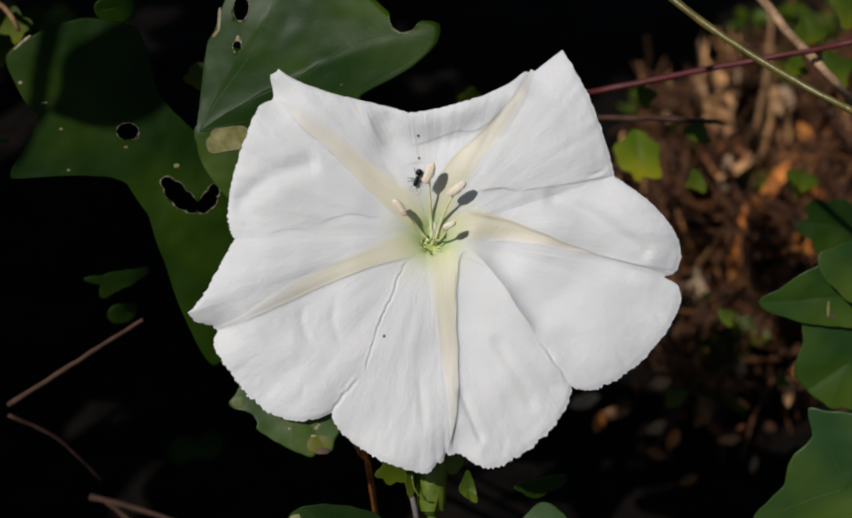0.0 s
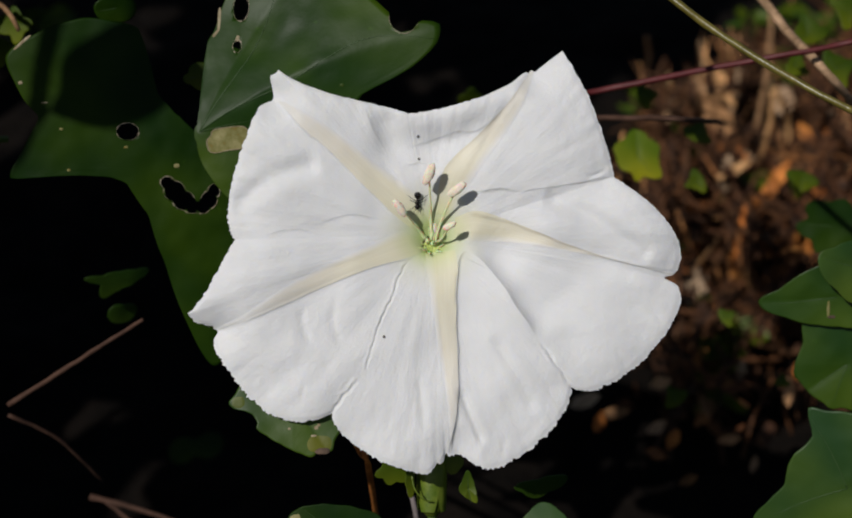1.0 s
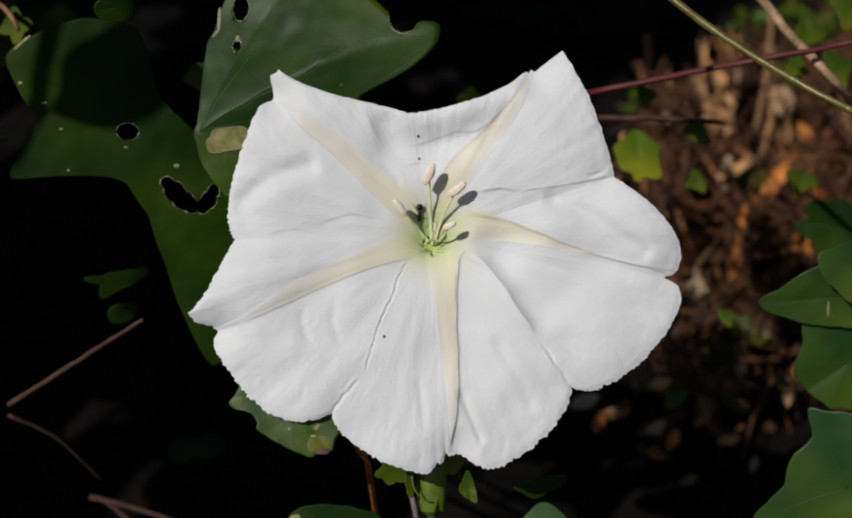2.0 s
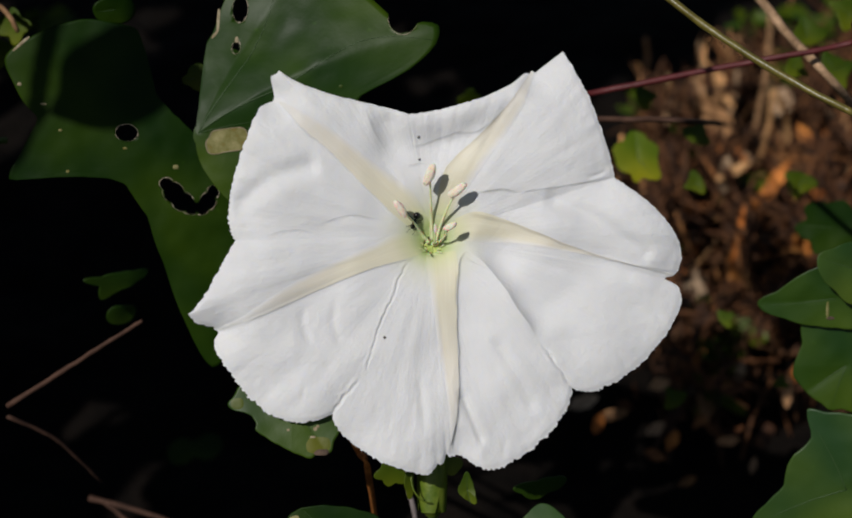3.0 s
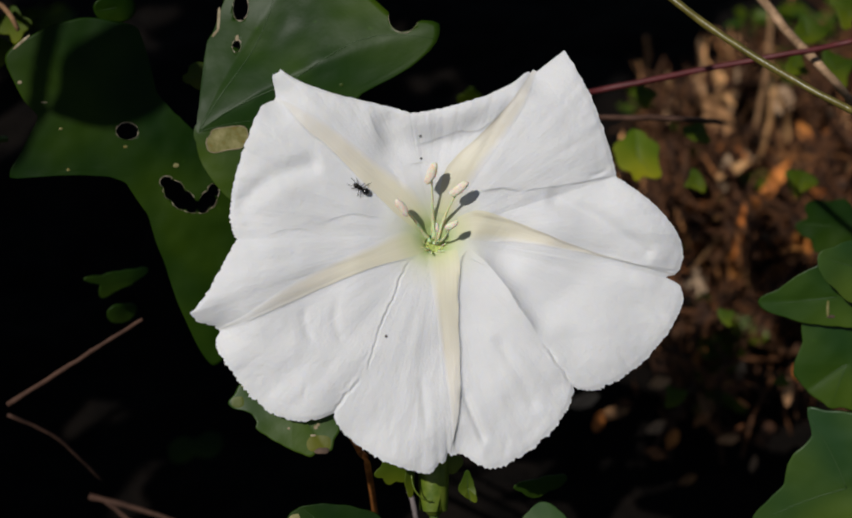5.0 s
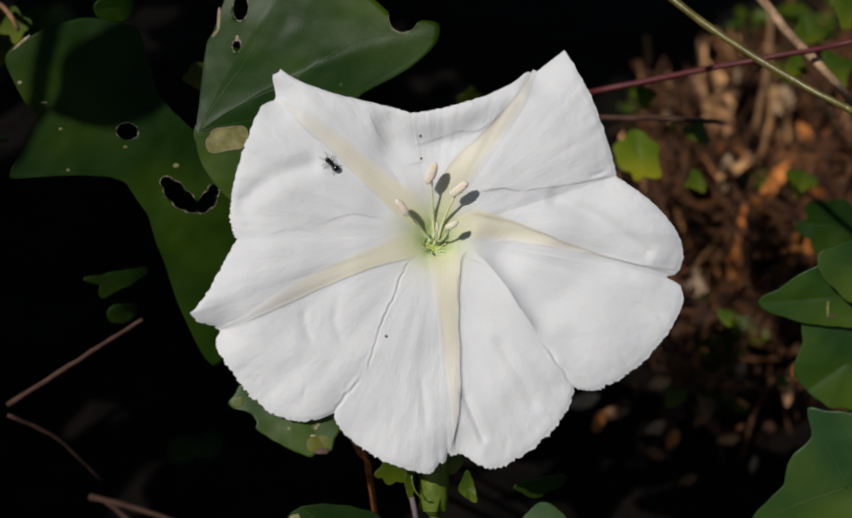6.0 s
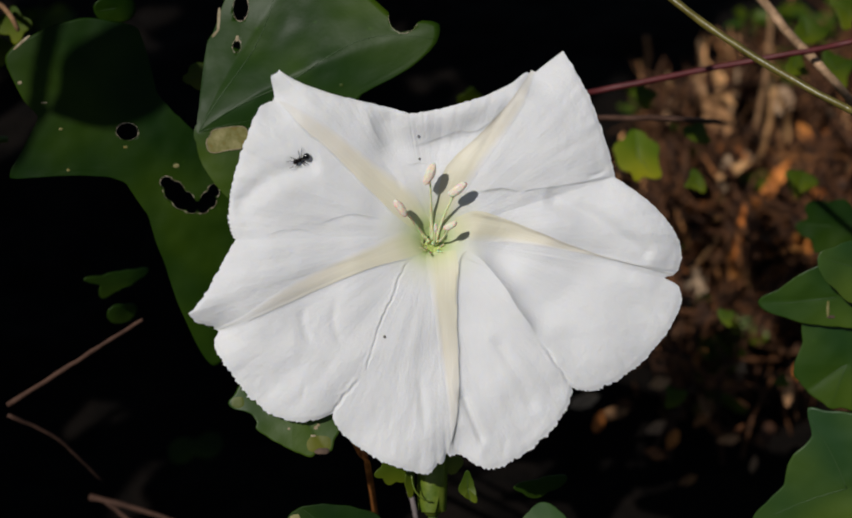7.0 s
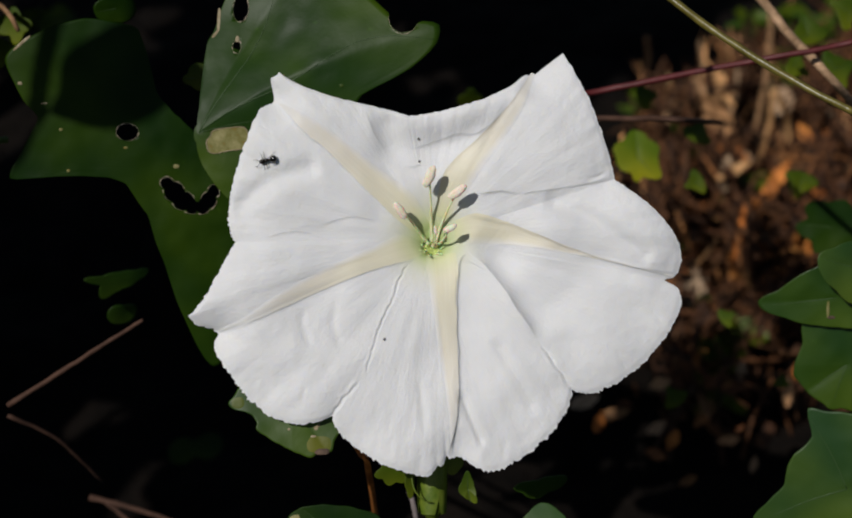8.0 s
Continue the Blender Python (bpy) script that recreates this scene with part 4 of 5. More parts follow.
def build_weeds():
    """Small clumps of green leaflets growing through the litter."""
    rng = random.Random(77)
    places = ((9.6, 5.9, 0.9), (8.7, 5.1, 0.8), (10.3, 5.2, 0.9), (10.2, 3.9, 0.8), (8.95, 4.75, 0.7), (9.0, 5.7, 1.0), (9.5, 5.0, 0.8), (10.0, 4.5, 0.9), (6.4, 2.9, 0.9), (7.6, 1.9, 0.9), (6.9, -1.6, 1.0), (5.1, 3.8, 0.7), (7.1, -2.4, 0.7),
              (9.2, 2.2, 0.8), (7.9, 6.0, 0.7), (5.8, 0.9, 0.6), (10.2, 6.1, 1.0), (-9.6, 6.1, 0.9), (-10.4, 5.8, 0.7))
    for x, y, size in places:
        weed = new("weed")
        p = on_ground(x, y, 0.02)
        p.z = ground_height(p.x, p.y)
        weed.location = p
        tagged(weed, "small clump of yellow-green weed leaflets in litter", "weed", "weeds in the litter")
        for i in range(rng.randint(5, 8)):
            w, up, ln = rng.uniform(0, 6.28), rng.uniform(0.008, 0.028) * size, rng.uniform(0.006, 0.012) * size
            head = Vector((math.cos(w) * 0.009 * size, math.sin(w) * 0.009 * size, up))
            rot = pose(0, 0, 0, rng.uniform(-25, 55), rng.uniform(-35, 35), rng.uniform(0, 360))
            vv, n, m = [], 7, 7
            for a in range(n):
                t = a / (n - 1)
                wd = 0.75 * ln * max(0.03, math.sin(math.pi * (0.06 + 0.9 * t))) ** 0.7
                for b in range(m):
                    q = b / (m - 1) * 2 - 1
                    vv.append(head + rot @ Vector((q * wd * (1 + 0.2 * math.sin(9 * t)), (t - 0.1) * ln * 1.5, 0.25 * ln * abs(q) - 0.3 * ln * t * t)))
            mesh("leaflet", vv, grid_faces(n, m), LEAF_LIME if i % 3 else LEAF_OLIVE, weed)
            v, f = tube_data([Vector((0, 0, -0.004)), head * 0.6, head], 0.0004, 5)
            mesh("stalk", v, f, STALK, weed)


build_leaves()
build_weeds()


# ---- unseen leaves added to keep sun and sky off the soil ----
def build_shade():
    proto = make_leaf("large dark green leaf, unseen, added to shade the soil", (-26, 12), 0,
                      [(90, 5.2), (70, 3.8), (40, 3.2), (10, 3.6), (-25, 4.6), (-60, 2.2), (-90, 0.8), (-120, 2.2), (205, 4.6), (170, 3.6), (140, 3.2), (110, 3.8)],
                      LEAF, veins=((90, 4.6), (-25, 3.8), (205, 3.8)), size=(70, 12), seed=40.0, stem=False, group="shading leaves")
    rng = random.Random(5)
    v, f = tube_data([Vector((0, 0, 0)), Vector((0.002, 0.01, -0.03)), Vector((0.0, 0.03, -0.08))], 0.001, 6)
    mesh("petiole", v, f, STALK, proto)
    # zones: count, x, y, z ranges in the flower's frame (m), size, spread of turn
    zones = ((90, (-0.52, -0.19), (-0.18, 0.42), (-0.12, 0.10), 1.0, 180), (16, (-0.28, -0.20), (0.22, 0.44), (-0.05, 0.10), 1.0, 180), (22, (-0.20, -0.148), (0.31, 0.43), (-0.03, 0.05), 0.55, 180),
             (12, (-0.27, -0.185), (-0.05, 0.09), (-0.03, 0.03), 1.0, 180),
             (6, (-0.012, 0.035), (0.093, 0.104), (-0.065, -0.04), 0.45, 30), (40, (-0.56, -0.34), (-0.12, 0.46), (-0.35, 0.3), 1.2, 180), (10, (-0.035, 0.025), (-0.04, 0.025), (-0.13, -0.095), 0.45, 180), (24, (-0.35, 0.2), (0.45, 0.6), (-0.25, 0.1), 1.2, 180), (16, (-0.22, -0.05), (0.24, 0.33), (-0.28, -0.14), 1.0, 180))
    for count, xr, yr, zr, size, spread in zones:
        for i in range(count):
            m = FLOWER @ Matrix.Translation((rng.uniform(*xr), rng.uniform(*yr), rng.uniform(*zr))) @ pose(0, 0, 0, rng.uniform(-30, 25), rng.uniform(-40, 10), rng.uniform(-spread, spread))
            if m.translation.z > 0.14:
                copy_thing(proto, m @ Matrix.Scale(size, 4))


build_shade()


def build_canes():
    rng = random.Random(9)
    # unseen leaf and cane, added to cast the round shadow and stripe on the holed leaf
    m = FLOWER @ Matrix.Translation((-0.1852, 0.1192, 0.16)) @ pose(0, 0, 0, 4, -3, 0)
    round_leaf = make_leaf("small rounded green leaf, unseen, added to cast a shadow", (0, 0), 0, [(0, 2.0), (45, 1.85), (76, 1.55), (100, 1.2), (122, 1.1), (146, 1.1), (180, 1.1), (200, 1.25), (217, 1.62), (232, 1.45), (252, 1.33), (275, 1.25), (297, 1.23), (338, 1.44)], LEAF, veins=((45, 1.3),), size=(90, 12), seed=51.0, stem=False,
              pose_matrix=m)
    v, f = tube_data([Vector((-0.013, -0.009, -0.001)), Vector((-0.017, -0.014, -0.0005)), Vector((-0.0205, -0.02, 0.0))], 0.0009, 6)
    mesh("petiole", v, f, STALK, round_leaf)
    up = [FLOWER @ Vector(p) for p in ((-0.188, 0.156, 0.158), (-0.1953, 0.1384, 0.16), (-0.1996, 0.1234, 0.16), (-0.204, 0.108, 0.16), (-0.212, 0.095, 0.159), (-0.235, 0.078, 0.155), (-0.27, -0.03, 0.12), (-0.29, -0.2, 0.08))]
    up.append(Vector((up[-1].x, up[-1].y, -0.02)))
    stem_thing("creeper", "brown woody cane, unseen, added with the shading leaves", "creeper", up, 0.0021, TWIG, 60, group="vine canes")
    # more canes out of view, added so the shading leaves hang on something
    for i in range(9):
        x, z = -0.50 + 0.04 * i, -0.1 + 0.05 * (i % 4)
        knots = []
        for y in (-0.3, -0.1, 0.1, 0.25, 0.45):
            knots.append(FLOWER @ Vector((min(-0.17, x + rng.uniform(-0.03, 0.03)), y, z + rng.uniform(-0.04, 0.04))))
        foot = Vector((knots[0].x, knots[0].y - 0.01, -0.02))
        stem_thing("creeper", "brown woody cane, unseen, added with the shading leaves", "creeper", [foot] + knots, 0.002, TWIG, 30, group="vine canes")
    top = [FLOWER @ Vector((-0.32, 0.44, 0.0)), FLOWER @ Vector((-0.14, 0.36, -0.02)), FLOWER @ Vector((-0.1, 0.16, -0.05)), FLOWER @ Vector((0.05, 0.105, -0.05))]
    stem_thing("creeper", "brown woody cane, unseen, added with the shading leaves", "creeper", top, 0.0015, TWIG, 30, group="vine canes")


# ---- stems and twigs ----
def stem_thing(name, label, category, knots, radius, material, n=26, taper=0.7, wobble=0.06, group=""):
    pts = curve_points(knots, n)
    mid = pts[n // 2]
    v, f = tube_data([p - mid + Vector([0.25 * radius * noise.noise((i * 0.6, c, radius * 900)) for c in range(3)]) for i, p in enumerate(pts)],
                     [radius * (1 - (1 - taper) * i / (n - 1)) * (1 + 0.12 * noise.noise((i * 0.5, 7, 1))) for i in range(n)], 9, True, wobble)
    ob = mesh(name, v, f, material)
    ob.location = mid
    return tagged(ob, label, category, group)


def build_stems():
    stem_thing("creeper", "thin yellow-green stem arching over the litter", "creeper", [spot(4.0, 8.0, -2), spot(5.95, 6.2, -1), spot(7.85, 4.86, 0), spot(10.3, 3.5, 1), spot(13, 2.45, 0.5), on_ground(22, -2, 0.0)], 0.00108, STRAW, 40)
    stem_thing("creeper", "thin maroon vine stem crossing behind the flower", "creeper", [on_ground(-6, 2.0, -0.01), spot(1.0, 3.4, -9), spot(4.0, 3.95, -7.5), spot(7.0, 4.55, -7), spot(10.3, 5.17, -6.5), spot(13, 5.9, -8), on_ground(24, 5, -0.01)], 0.00105, MAROON, 40)
    stem_thing("dry_stalk", "dry tan stalk leaning over the litter", "stalk", [spot(7.4, 7.2, -10), spot(8.6, 5.6, -10), spot(10.4, 3.6, -9), on_ground(12.5, 1.0, -0.005)], 0.0015, DRY_TAN, 24)
    # twigs placed to fit the camera's view, well above the soil behind them
    stem_thing("twig", "straight brown twig set on sight lines above the soil", "twig", [spot(-10.4, -3.75, -5.5), spot(-8.6, -2.6, -5), spot(-7.1, -1.65, -4.5)], 0.0008, TWIG, 20)
    stem_thing("twig", "bent thin brown twig set on sight lines above the soil", "twig", [spot(-10.4, -4.0, -7), spot(-9.3, -4.5, -8), spot(-8.6, -5.1, -9), spot(-8.1, -5.6, -10)], 0.0006, TWIG, 20)
    stem_thing("twig", "brown twig set on sight lines above the soil", "twig", [spot(-8.4, -6.0, -12), spot(-7.4, -6.25, -12), spot(-6.0, -6.7, -12)], 0.0010, TWIG, 20)
    stem_thing("twig", "thin brown twig set on sight lines above the soil", "twig", [spot(-8.0, -6.1, -12), spot(-7.3, -6.7, -12)], 0.0009, TWIG, 10)
    stem_thing("dry_stalk", "brown horizontal dry stalk set on sight lines above the litter", "stalk", [spot(3.2, 3.3, -8), spot(5.0, 3.3, -8), spot(6.6, 3.25, -9), on_ground(7.6, 3.1, -0.003)], 0.0010, TWIG, 16)
    stem_thing("dry_stalk", "thin pinkish stem below the flower", "stalk", [spot(-0.55, -5.8, -3), spot(-0.4, -6.4, -3), spot(-0.25, -7.5, -4), on_ground(0.2, -11, -0.005)], 0.0008, TWIG_GREY, 20)
    stem_thing("dry_stalk", "rust-brown withered stalk beside the calyx", "stalk", [spot(-2.1, -4.3, -3), spot(-1.75, -4.9, -3.2), spot(-1.5, -5.6, -3.6), on_ground(-1.1, -8.5, -0.005)], 0.0010, DRY_RUST, 18)
    stem_thing("tendril", "thin yellow-green tendril curling round the calyx", "tendril", [spot(-0.55, -5.2, -1.35), spot(-0.49, -5.42, -1.15), spot(-0.47, -5.65, -1.1), spot(-0.38, -5.89, -1.1), spot(-0.18, -6.08, -1.15), spot(0.02, -6.13, -1.25)], 0.00026, CALYX, 24)
    stem_thing("twig", "short tan broken twig among the leaves", "twig", [spot(-10.9, 6.3, -6), spot(-10.4, 5.9, -6), spot(-10.15, 5.45, -6.2)], 0.0009, DRY_TAN, 10)
    rng = random.Random(11)
    for i, (x, y, ln, lean) in enumerate(((6.6, 4.9, 1.6, -5), (7.15, 4.0, 2.2, 8), (7.95, 5.0, 4.0, 2), (6.0, 3.9, 1.2, 15), (9.5, 2.4, 3.0, 25), (5.2, 5.0, 1.5, 0), (8.8, 3.6, 2.0, -20), (7.35, 5.0, 1.6, 4), (7.0, 4.3, 1.4, -12), (8.0, 3.4, 2.4, 6), (5.6, 4.0, 1.8, 6), (9.4, 4.3, 1.6, -28), (9.75, 2.2, 2.2, 14))):
        a = on_ground(x, y - ln / 2, 0.0)
        d = Vector((math.sin(radians(lean)), 0.2, 1)) * (ln * 0.016)
        stem_thing("dry_stalk", "upright dry tan plant stalk in the litter", "stalk", [a, a + d * 0.5 + Vector((0.002, 0, 0)), a + d], 0.0016, DRY_TAN, 12, group="dry stalks")


build_stems()
build_canes()


# ---- leaf litter ----
def dry_leaf_mesh(seed, length, width):
    rng = random.Random(seed)
    n, m = 9, 7
    curl, roll, twist = rng.uniform(-14, 22), rng.uniform(10, 60), rng.uniform(-1.2, 1.2)
    verts = []
    for i in range(n):
        t = i / (n - 1)
        wd = width * max(0.05, math.sin(math.pi * (0.04 + 0.93 * t))) ** 0.8 * (1 + 0.25 * noise.noise((t * 5, seed, 0)))
        for j in range(m):
            s = j / (m - 1) * 2 - 1
            x, y = (t - 0.5) * length, s * wd * 0.5 * (1 + 0.2 * noise.noise((t * 7, s, seed)))
            z = curl * x * x + roll * y * y + 0.12 * width * noise.noise((t * 3, s * 1.5, seed * 1.7))
            c, sn = math.cos(twist * (t - 0.5)), math.sin(twist * (t - 0.5))
            verts.append(Vector((x, y * c - z * sn, y * sn + z * c)))
    low = min(v.z for v in verts)
    return [v - Vector((0, 0, low)) for v in verts], grid_faces(n, m)


def litter_amount(u, v):
    """Share of litter on the sight line through (u, v) cm of the flower's plane: fitted to the view, heaped where it is
    bright, thinned where it is dark.
    """
    edge = smooth(4.3, 6.0, u + 0.9 * noise.noise((u * 0.6, v * 0.6, 0)) - 2.0 * max(0, v - 3.3))
    near = (1 - 0.89 * smooth(-1.4, -2.8, v) - 0.11 * smooth(-4.0, -4.8, v)) * (1 - 0.6 * smooth(7.2, 8.2, u) * smooth(-1.0, -1.8, v))
    clump = 0.03 + 0.97 * smooth(-0.06, 0.2, noise.noise((u * 1.25, v * 1.25, 7.3)))
    return float(edge * near * clump)


def litter_place(rng):
    """A random place (cm, and on the ground) where litter lies."""
    while True:
        u, v = rng.uniform(3.6, 11.5), rng.uniform(-6.6, 7.0)
        if rng.random() < litter_amount(u, v):
            heap = 0.045 * smooth(-0.05, 0.4, noise.noise((u * 1.25, v * 1.25, 7.3)))
            return u, v, on_ground(u, v, rng.uniform(-0.012, 0.0 + heap))


def build_litter():
    rng = random.Random(24)
    shapes = {DRY: [], DRY_RUST: [], DRY_TAN: []}
    for i in range(24):
        v, f = dry_leaf_mesh(i + 1, rng.uniform(0.011, 0.027), rng.uniform(0.003, 0.008))
        me = bpy.data.meshes.new("fallen_leaf")
        me.from_pydata([tuple(p) for p in v], [], f)
        me.shade_smooth()
        mat = (DRY, DRY_RUST, DRY_TAN)[i % 3]
        me.materials.append(mat)
        shapes[mat].append(me)
    for i in range(290):
        u, v, p = litter_place(rng)
        tan, rust = 0.18 + 0.5 * smooth(0.6, 2.2, v), 0.32 + 0.4 * smooth(2.4, 0.8, v) * smooth(-2.5, -1, v)
        pick = rng.random()
        mat = DRY_TAN if pick < tan else DRY_RUST if pick < tan + rust else DRY
        ob = new("fallen_leaf", rng.choice(shapes[mat]))
        ob.matrix_world = Matrix.Translation(p) @ pose(0, 0, 0, rng.uniform(-60, 60), 0, rng.gauss(90, 42)) @ pose(0, 0, 0, rng.uniform(-50, 50), rng.uniform(-60, 25), 0)
        tagged(ob, {DRY: "curled dry brown fallen leaf on dark soil", DRY_TAN: "curled dry tan fallen leaf on dark soil", DRY_RUST: "curled rust-brown fallen leaf on dark soil"}[mat], "fallen leaf", "fallen leaves")
    # larger leaves on top of the litter: x, y, length, width (cm), turn, material
    for i, (x, y, ln, wd, turn, mat) in enumerate(((8.6, 3.75, 1.5, 1.2, 75, DRY_TAN), (7.0, 3.35, 3.0, 1.3, -50, DRY_TAN), (6.5, 4.0, 1.6, 0.8, -70, DRY_TAN), (8.4, 1.7, 2.6, 0.7, 55, DRY_RUST), (10.0, 2.8, 1.8, 1.0, -20, DRY_RUST), (7.8, 0.9, 1.8, 0.8, 70, DRY_RUST),
                                                   (8.05, 0.2, 1.6, 0.9, 60, DRY_TAN), (7.5, 0.0, 2.4, 0.5, 75, DRY_RUST), (6.4, -0.9, 1.9, 1.1, 80, DRY_TAN), (6.7, -1.4, 1.2, 0.8, 20, DRY_RUST), (8.45, -0.5, 1.0, 0.7, 40, DRY_RUST), (6.2, 1.0, 2.4, 0.6, 25, DRY_RUST),
                                                   (7.6, 2.3, 1.3, 0.7, 10, DRY_TAN), (9.2, 2.9, 1.4, 0.6, 120, DRY_RUST), (5.6, -3.2, 0.9, 0.5, 15, DRY_TAN), (5.9, -4.6, 0.9, 0.5, 60, DRY_RUST), (3.75, -3.65, 1.3, 0.6, 20, DRY_TAN), (4.1, -4.15, 0.9, 0.5, 70, DRY_RUST), (8.75, -3.4, 1.3, 0.4, 85, DRY_TAN), (5.55, -4.3, 1.0, 0.5, 25, DRY_TAN), (5.5, -4.95, 0.9, 0.45, -15, DRY), (7.3, -4.6, 0.9, 0.4, 10, DRY_TAN), (6.6, -4.1, 0.8, 0.4, 50, DRY),
                                                   (4.5, -3.95, 1.2, 0.5, 10, DRY), (7.9, -5.2, 0.7, 0.3, 75, DRY_TAN), (6.3, -5.6, 0.8, 0.4, 30, DRY), (9.0, -2.9, 0.9, 0.4, 80, DRY_RUST), (7.6, -2.9, 1.0, 0.4, 85, DRY_TAN))):
        v, f = dry_leaf_mesh(70 + i, ln * CM, wd * CM)
        p = on_ground(x, y)
        p = on_ground(x, y, ground_height(p.x, p.y) + 0.03)
        ob = mesh("fallen_leaf", v, f, mat)
        ob.matrix_world = Matrix.Translation(p) @ FLOWER.to_3x3().to_4x4() @ pose(0, 0, 0, rng.uniform(-25, 15), rng.uniform(-20, 20), turn)
        tagged(ob, {DRY: "curled dry brown fallen leaf on dark soil", DRY_TAN: "curled dry tan fallen leaf on dark soil", DRY_RUST: "curled rust-brown fallen leaf on dark soil"}[mat], "fallen leaf", "fallen leaves")
    # crumbs and needles
    verts, faces = [], []
    for made in range(4600):
        u, v, p = litter_place(rng)
        rot = pose(0, 0, 0, 0, 0, rng.gauss(90, 55)) @ pose(0, 0, 0, rng.uniform(-40, 40), rng.uniform(-65, 20), 0)
        if made % 5 < 2:
            v, f = dry_leaf_mesh(rng.random() * 50, rng.uniform(0.003, 0.013), rng.uniform(0.002, 0.007))
        else:
            ln = rng.uniform(0.012, 0.045)
            v, f = tube_data([Vector((-ln / 2, 0, 0)), Vector((0, ln * 0.04, 0.002)), Vector((ln / 2, 0, 0))], rng.uniform(0.0003, 0.0010), 4)
        k = len(verts)
        verts += [p + rot @ q for q in v]
        faces += [tuple(a + k for a in q) for q in f]
    ob = mesh("litter_crumbs", verts, faces, CRUMB)
    tagged(ob, "crumbled dry leaf litter and needles on soil", "leaf litter", kind="stuff")


build_litter()


def build_dry_grass():
    """Thin dead blades and stalks standing in the litter."""
    rng = random.Random(31)
    verts, faces = [], []
    for i in range(230):
        u, v, foot = litter_place(rng)
        if v < 0.5:
            continue
        foot.z = ground_height(foot.x, foot.y) - 0.002
        ln = rng.uniform(0.015, 0.055)
        d = Vector((rng.gauss(0, 0.35), rng.gauss(0, 0.35), 1)).normalized() * ln
        bend = Vector((rng.uniform(-0.2, 0.2) * ln, rng.uniform(-0.2, 0.2) * ln, 0))
        r = rng.uniform(0.0004, 0.0011)
        v, f = tube_data([foot, foot + d * 0.35 + bend * 0.4, foot + d * 0.7 + bend, foot + d], [r, r, r * 0.8, r * 0.4], 5)
        k = len(verts)
        verts += v
        faces += [tuple(a + k for a in q) for q in f]
    ob = mesh("dry_grass", verts, faces, DRY_TAN)
    tagged(ob, "dead tan grass blades standing in leaf litter", "dry grass", kind="stuff")


build_dry_grass()


# ---- the ant ----
def ball(centre, size, n=14, m=16, pinch=0.0):
    vv = []
    for i in range(n):
        a = math.pi * i / (n - 1)
        for j in range(m):
            b = 2 * math.pi * j / m
            x = -math.cos(a)
            s = math.sin(a) * (1 - pinch * x)
            vv.append(Vector(centre) + Vector((x * size[0], s * math.cos(b) * size[1], s * math.sin(b) * size[2])))
    return vv, grid_faces(n, m, True)


MM = 0.00088
ANT_LEGS = []


def build_ant():
    ant = new("ant")
    tagged(ant, "small shiny black ant walking on the white petals", "ant")
    for name, c, s, mat, pinch in (("gaster", (-1.55, 0, 0.85), (1.05, 0.98, 0.9), BLACK, 0.15), ("petiole_node", (-0.45, 0, 0.65), (0.28, 0.22, 0.3), BLACK, 0),
                                   ("thorax", (0.4, 0, 0.78), (0.88, 0.6, 0.56), BROWN_BLACK, -0.2), ("head", (1.75, 0, 0.78), (0.72, 0.72, 0.6), BROWN_BLACK, 0.2)):
        v, f = ball([a * MM for a in c], [a * MM for a in s], pinch=pinch)
        mesh(name, v, f, mat, ant)
    for side in (-1, 1):
        pts = [(2.3, 0.25 * side, 1.1), (2.9, 0.9 * side, 1.3), (3.6, 1.0 * side, 0.8), (4.0, 0.9 * side, 0.45)]
        v, f = tube_data([Vector(p) * MM for p in pts], 0.065 * MM, 5)
        mesh("antenna", v, f, BLACK, ant)
        for i, (x, out) in enumerate(((0.95, 35), (0.45, -5), (0.0, -45))):
            hip = pose(x * MM, 0.3 * side * MM, 0.62 * MM, 0, 0, side * (90 - out))
            ln = (1.85, 1.9, 2.5)[i]
            v, f = tube_data([Vector(p) * MM for p in ((0, 0, 0), (ln * 0.42, 0, 0.75), (ln * 0.75, 0, 0.0), (ln, 0, -0.55), (ln * 1.2, 0, -0.6))], [0.10 * MM, 0.10 * MM, 0.075 * MM, 0.055 * MM, 0.045 * MM], 6)
            leg = mesh("leg", v, f, BLACK, ant)
            ANT_LEGS.append((leg, hip, (i + (side > 0)) % 2))
    return ant


ant = build_ant()

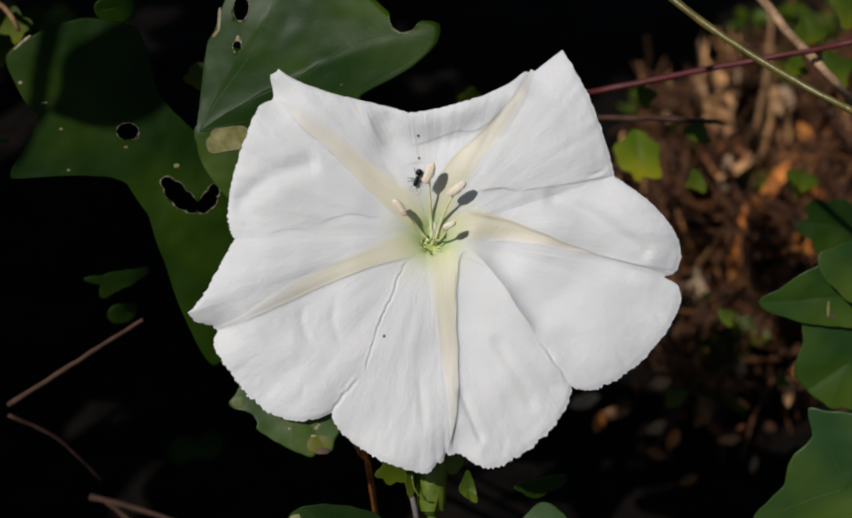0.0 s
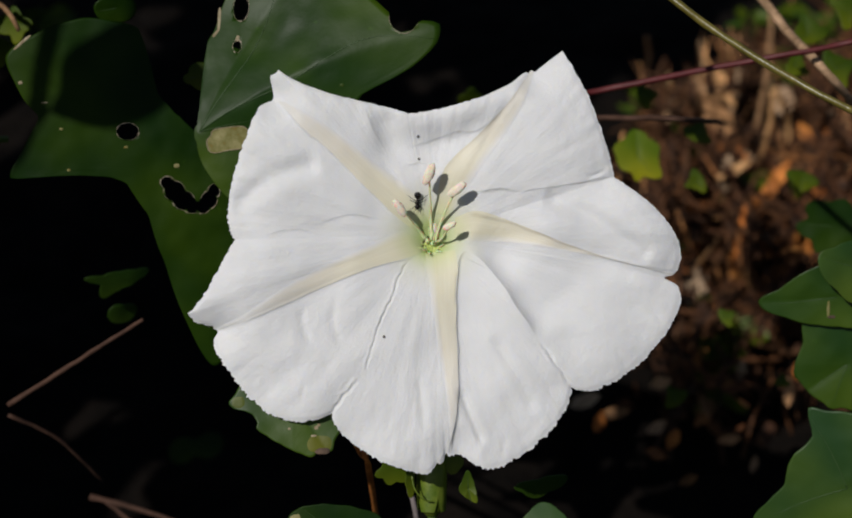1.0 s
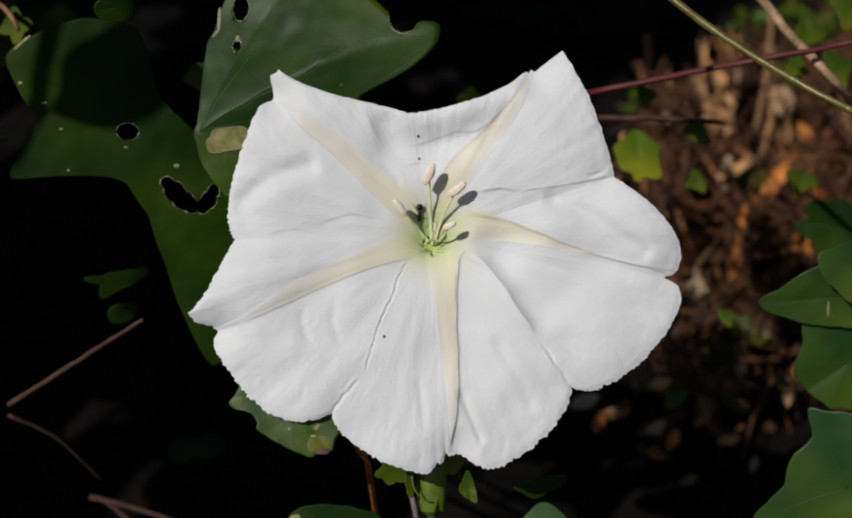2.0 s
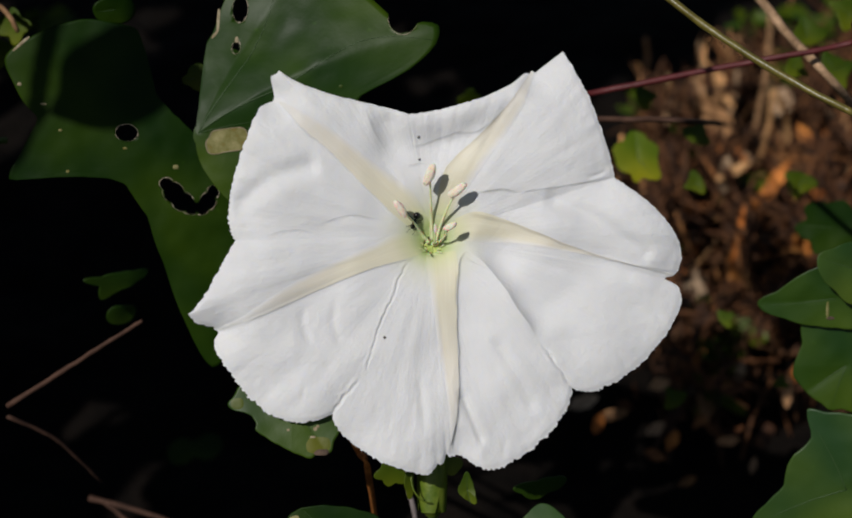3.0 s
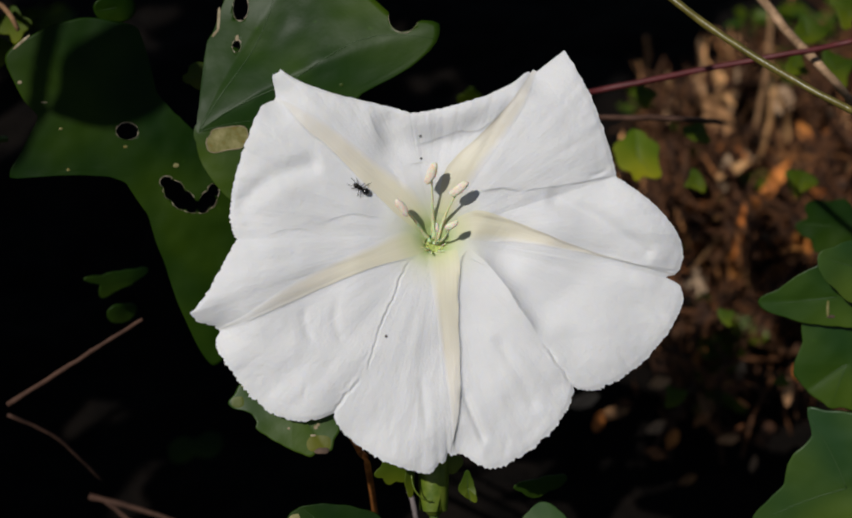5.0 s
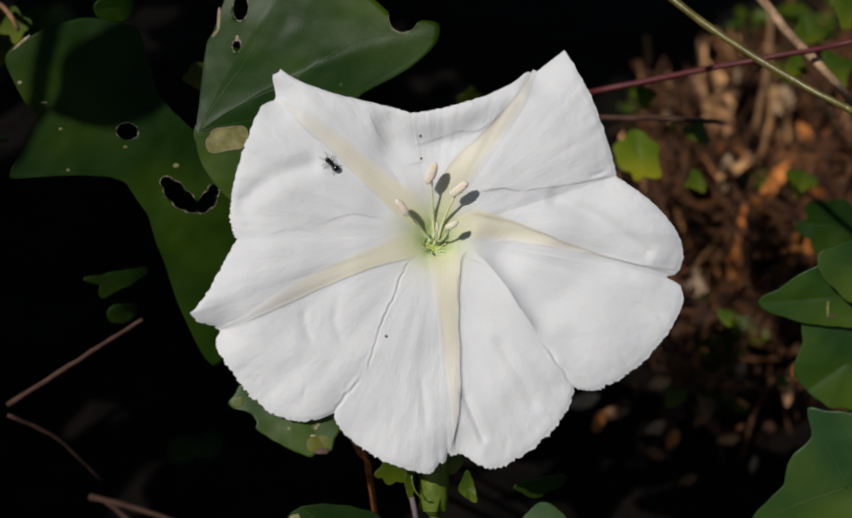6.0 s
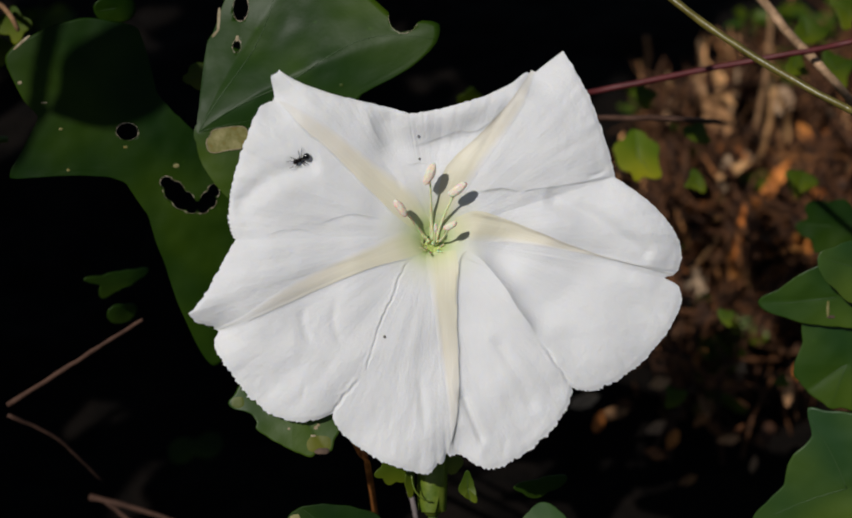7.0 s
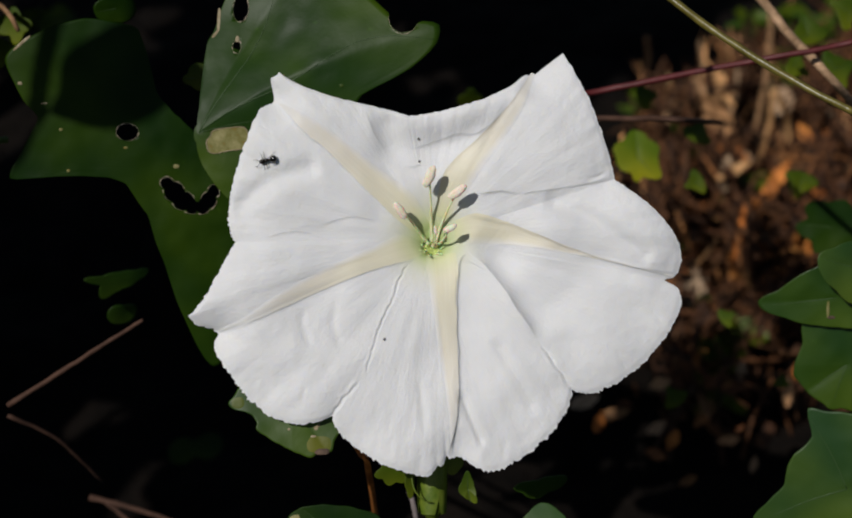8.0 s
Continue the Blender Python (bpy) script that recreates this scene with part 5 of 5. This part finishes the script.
# the ant's way over the petals: seconds, place (cm), heading (degrees)
ANT_PATH = [(0.0, -0.36, 1.84, 252), (0.1, -0.35, 1.76, 252), (0.3, -0.35, 1.63, 260), (0.5, -0.39, 1.52, 268), (0.7, -0.35, 1.41, 270), (0.9, -0.36, 1.36, 272), (1.1, -0.36, 1.27, 265), (1.3, -0.31, 1.24, 263),
            (1.5, -0.35, 1.23, 270), (1.7, -0.31, 1.16, 272), (2.3, -0.31, 1.01, 268), (2.8, -0.32, 0.95, 260), (3.0, -0.41, 0.91, 252), (3.2, -0.55, 0.91, 242), (3.4, -0.57, 0.89, 230), (3.5, -0.59, 0.89, 225),
            (3.6, -0.68, 0.95, 210), (3.8, -0.97, 0.99, 185), (3.9, -1.05, 1.00, 185), (4.1, -1.11, 1.09, 178), (4.3, -1.25, 1.16, 162), (4.5, -1.35, 1.21, 155), (4.7, -1.48, 1.36, 152), (5.2, -1.91, 1.69, 146),
            (5.8, -2.33, 2.05, 140), (6.0, -2.45, 2.16, 136), (6.2, -2.75, 2.41, 134), (6.3, -2.79, 2.40, 135), (6.5, -2.87, 2.40, 156), (6.7, -3.03, 2.41, 182), (6.9, -3.15, 2.36, 198), (7.1, -3.29, 2.27, 207),
            (7.3, -3.47, 2.27, 185), (7.5, -3.56, 2.35, 135), (7.7, -3.69, 2.39, 142), (7.9, -3.96, 2.29, 190), (8.0, -4.01, 2.29, 195)]
SWAY = [(0.0, 0, 0), (0.5, -0.5, 1.5), (1.0, 0, 1.5), (1.5, 0, 0.3), (2.2, 0.8, 1), (3.0, 2.8, 0.4), (3.5, 2.8, 1.2), (4.0, 4.5, 1), (4.5, 4.5, 1.4), (5.2, 5, 1), (6.0, 5, 0.8), (6.5, 3.5, 1.3),
        (7.0, 2, 1.5), (7.5, 1.2, 5.5), (8.0, 1.6, 5)]


def motions():
    """The flower sways in the air; the ant walks with moving legs."""
    walk(moonflower, [(t, FLOWER @ Matrix.Translation((x / 7500, -y / 7500, 0))) for t, x, y in SWAY])
    rows = []
    for t, x, y, heading in ANT_PATH:
        e = 0.12
        p = petal_point(x, y, 0.01)
        n = (petal_point(x + e, y) - petal_point(x - e, y)).cross(petal_point(x, y + e) - petal_point(x, y - e)).normalized()
        fwd = Vector((math.cos(radians(heading)), math.sin(radians(heading)), 0))
        left = n.cross(fwd).normalized()
        fwd = left.cross(n)
        m = Matrix((fwd, left, n)).transposed().to_4x4()
        rows.append((t, FLOWER @ Matrix.Translation(p) @ m))
    walk(ant, rows)
    for leg, hip, phase in ANT_LEGS:
        steps = []
        for i in range(41):
            a = 1 if (i + phase) % 2 else -1
            steps.append((i * 0.2, hip @ pose(0, 0, 0, 0, -6 * (a > 0), 14 * a)))
        walk(leg, steps)


motions()
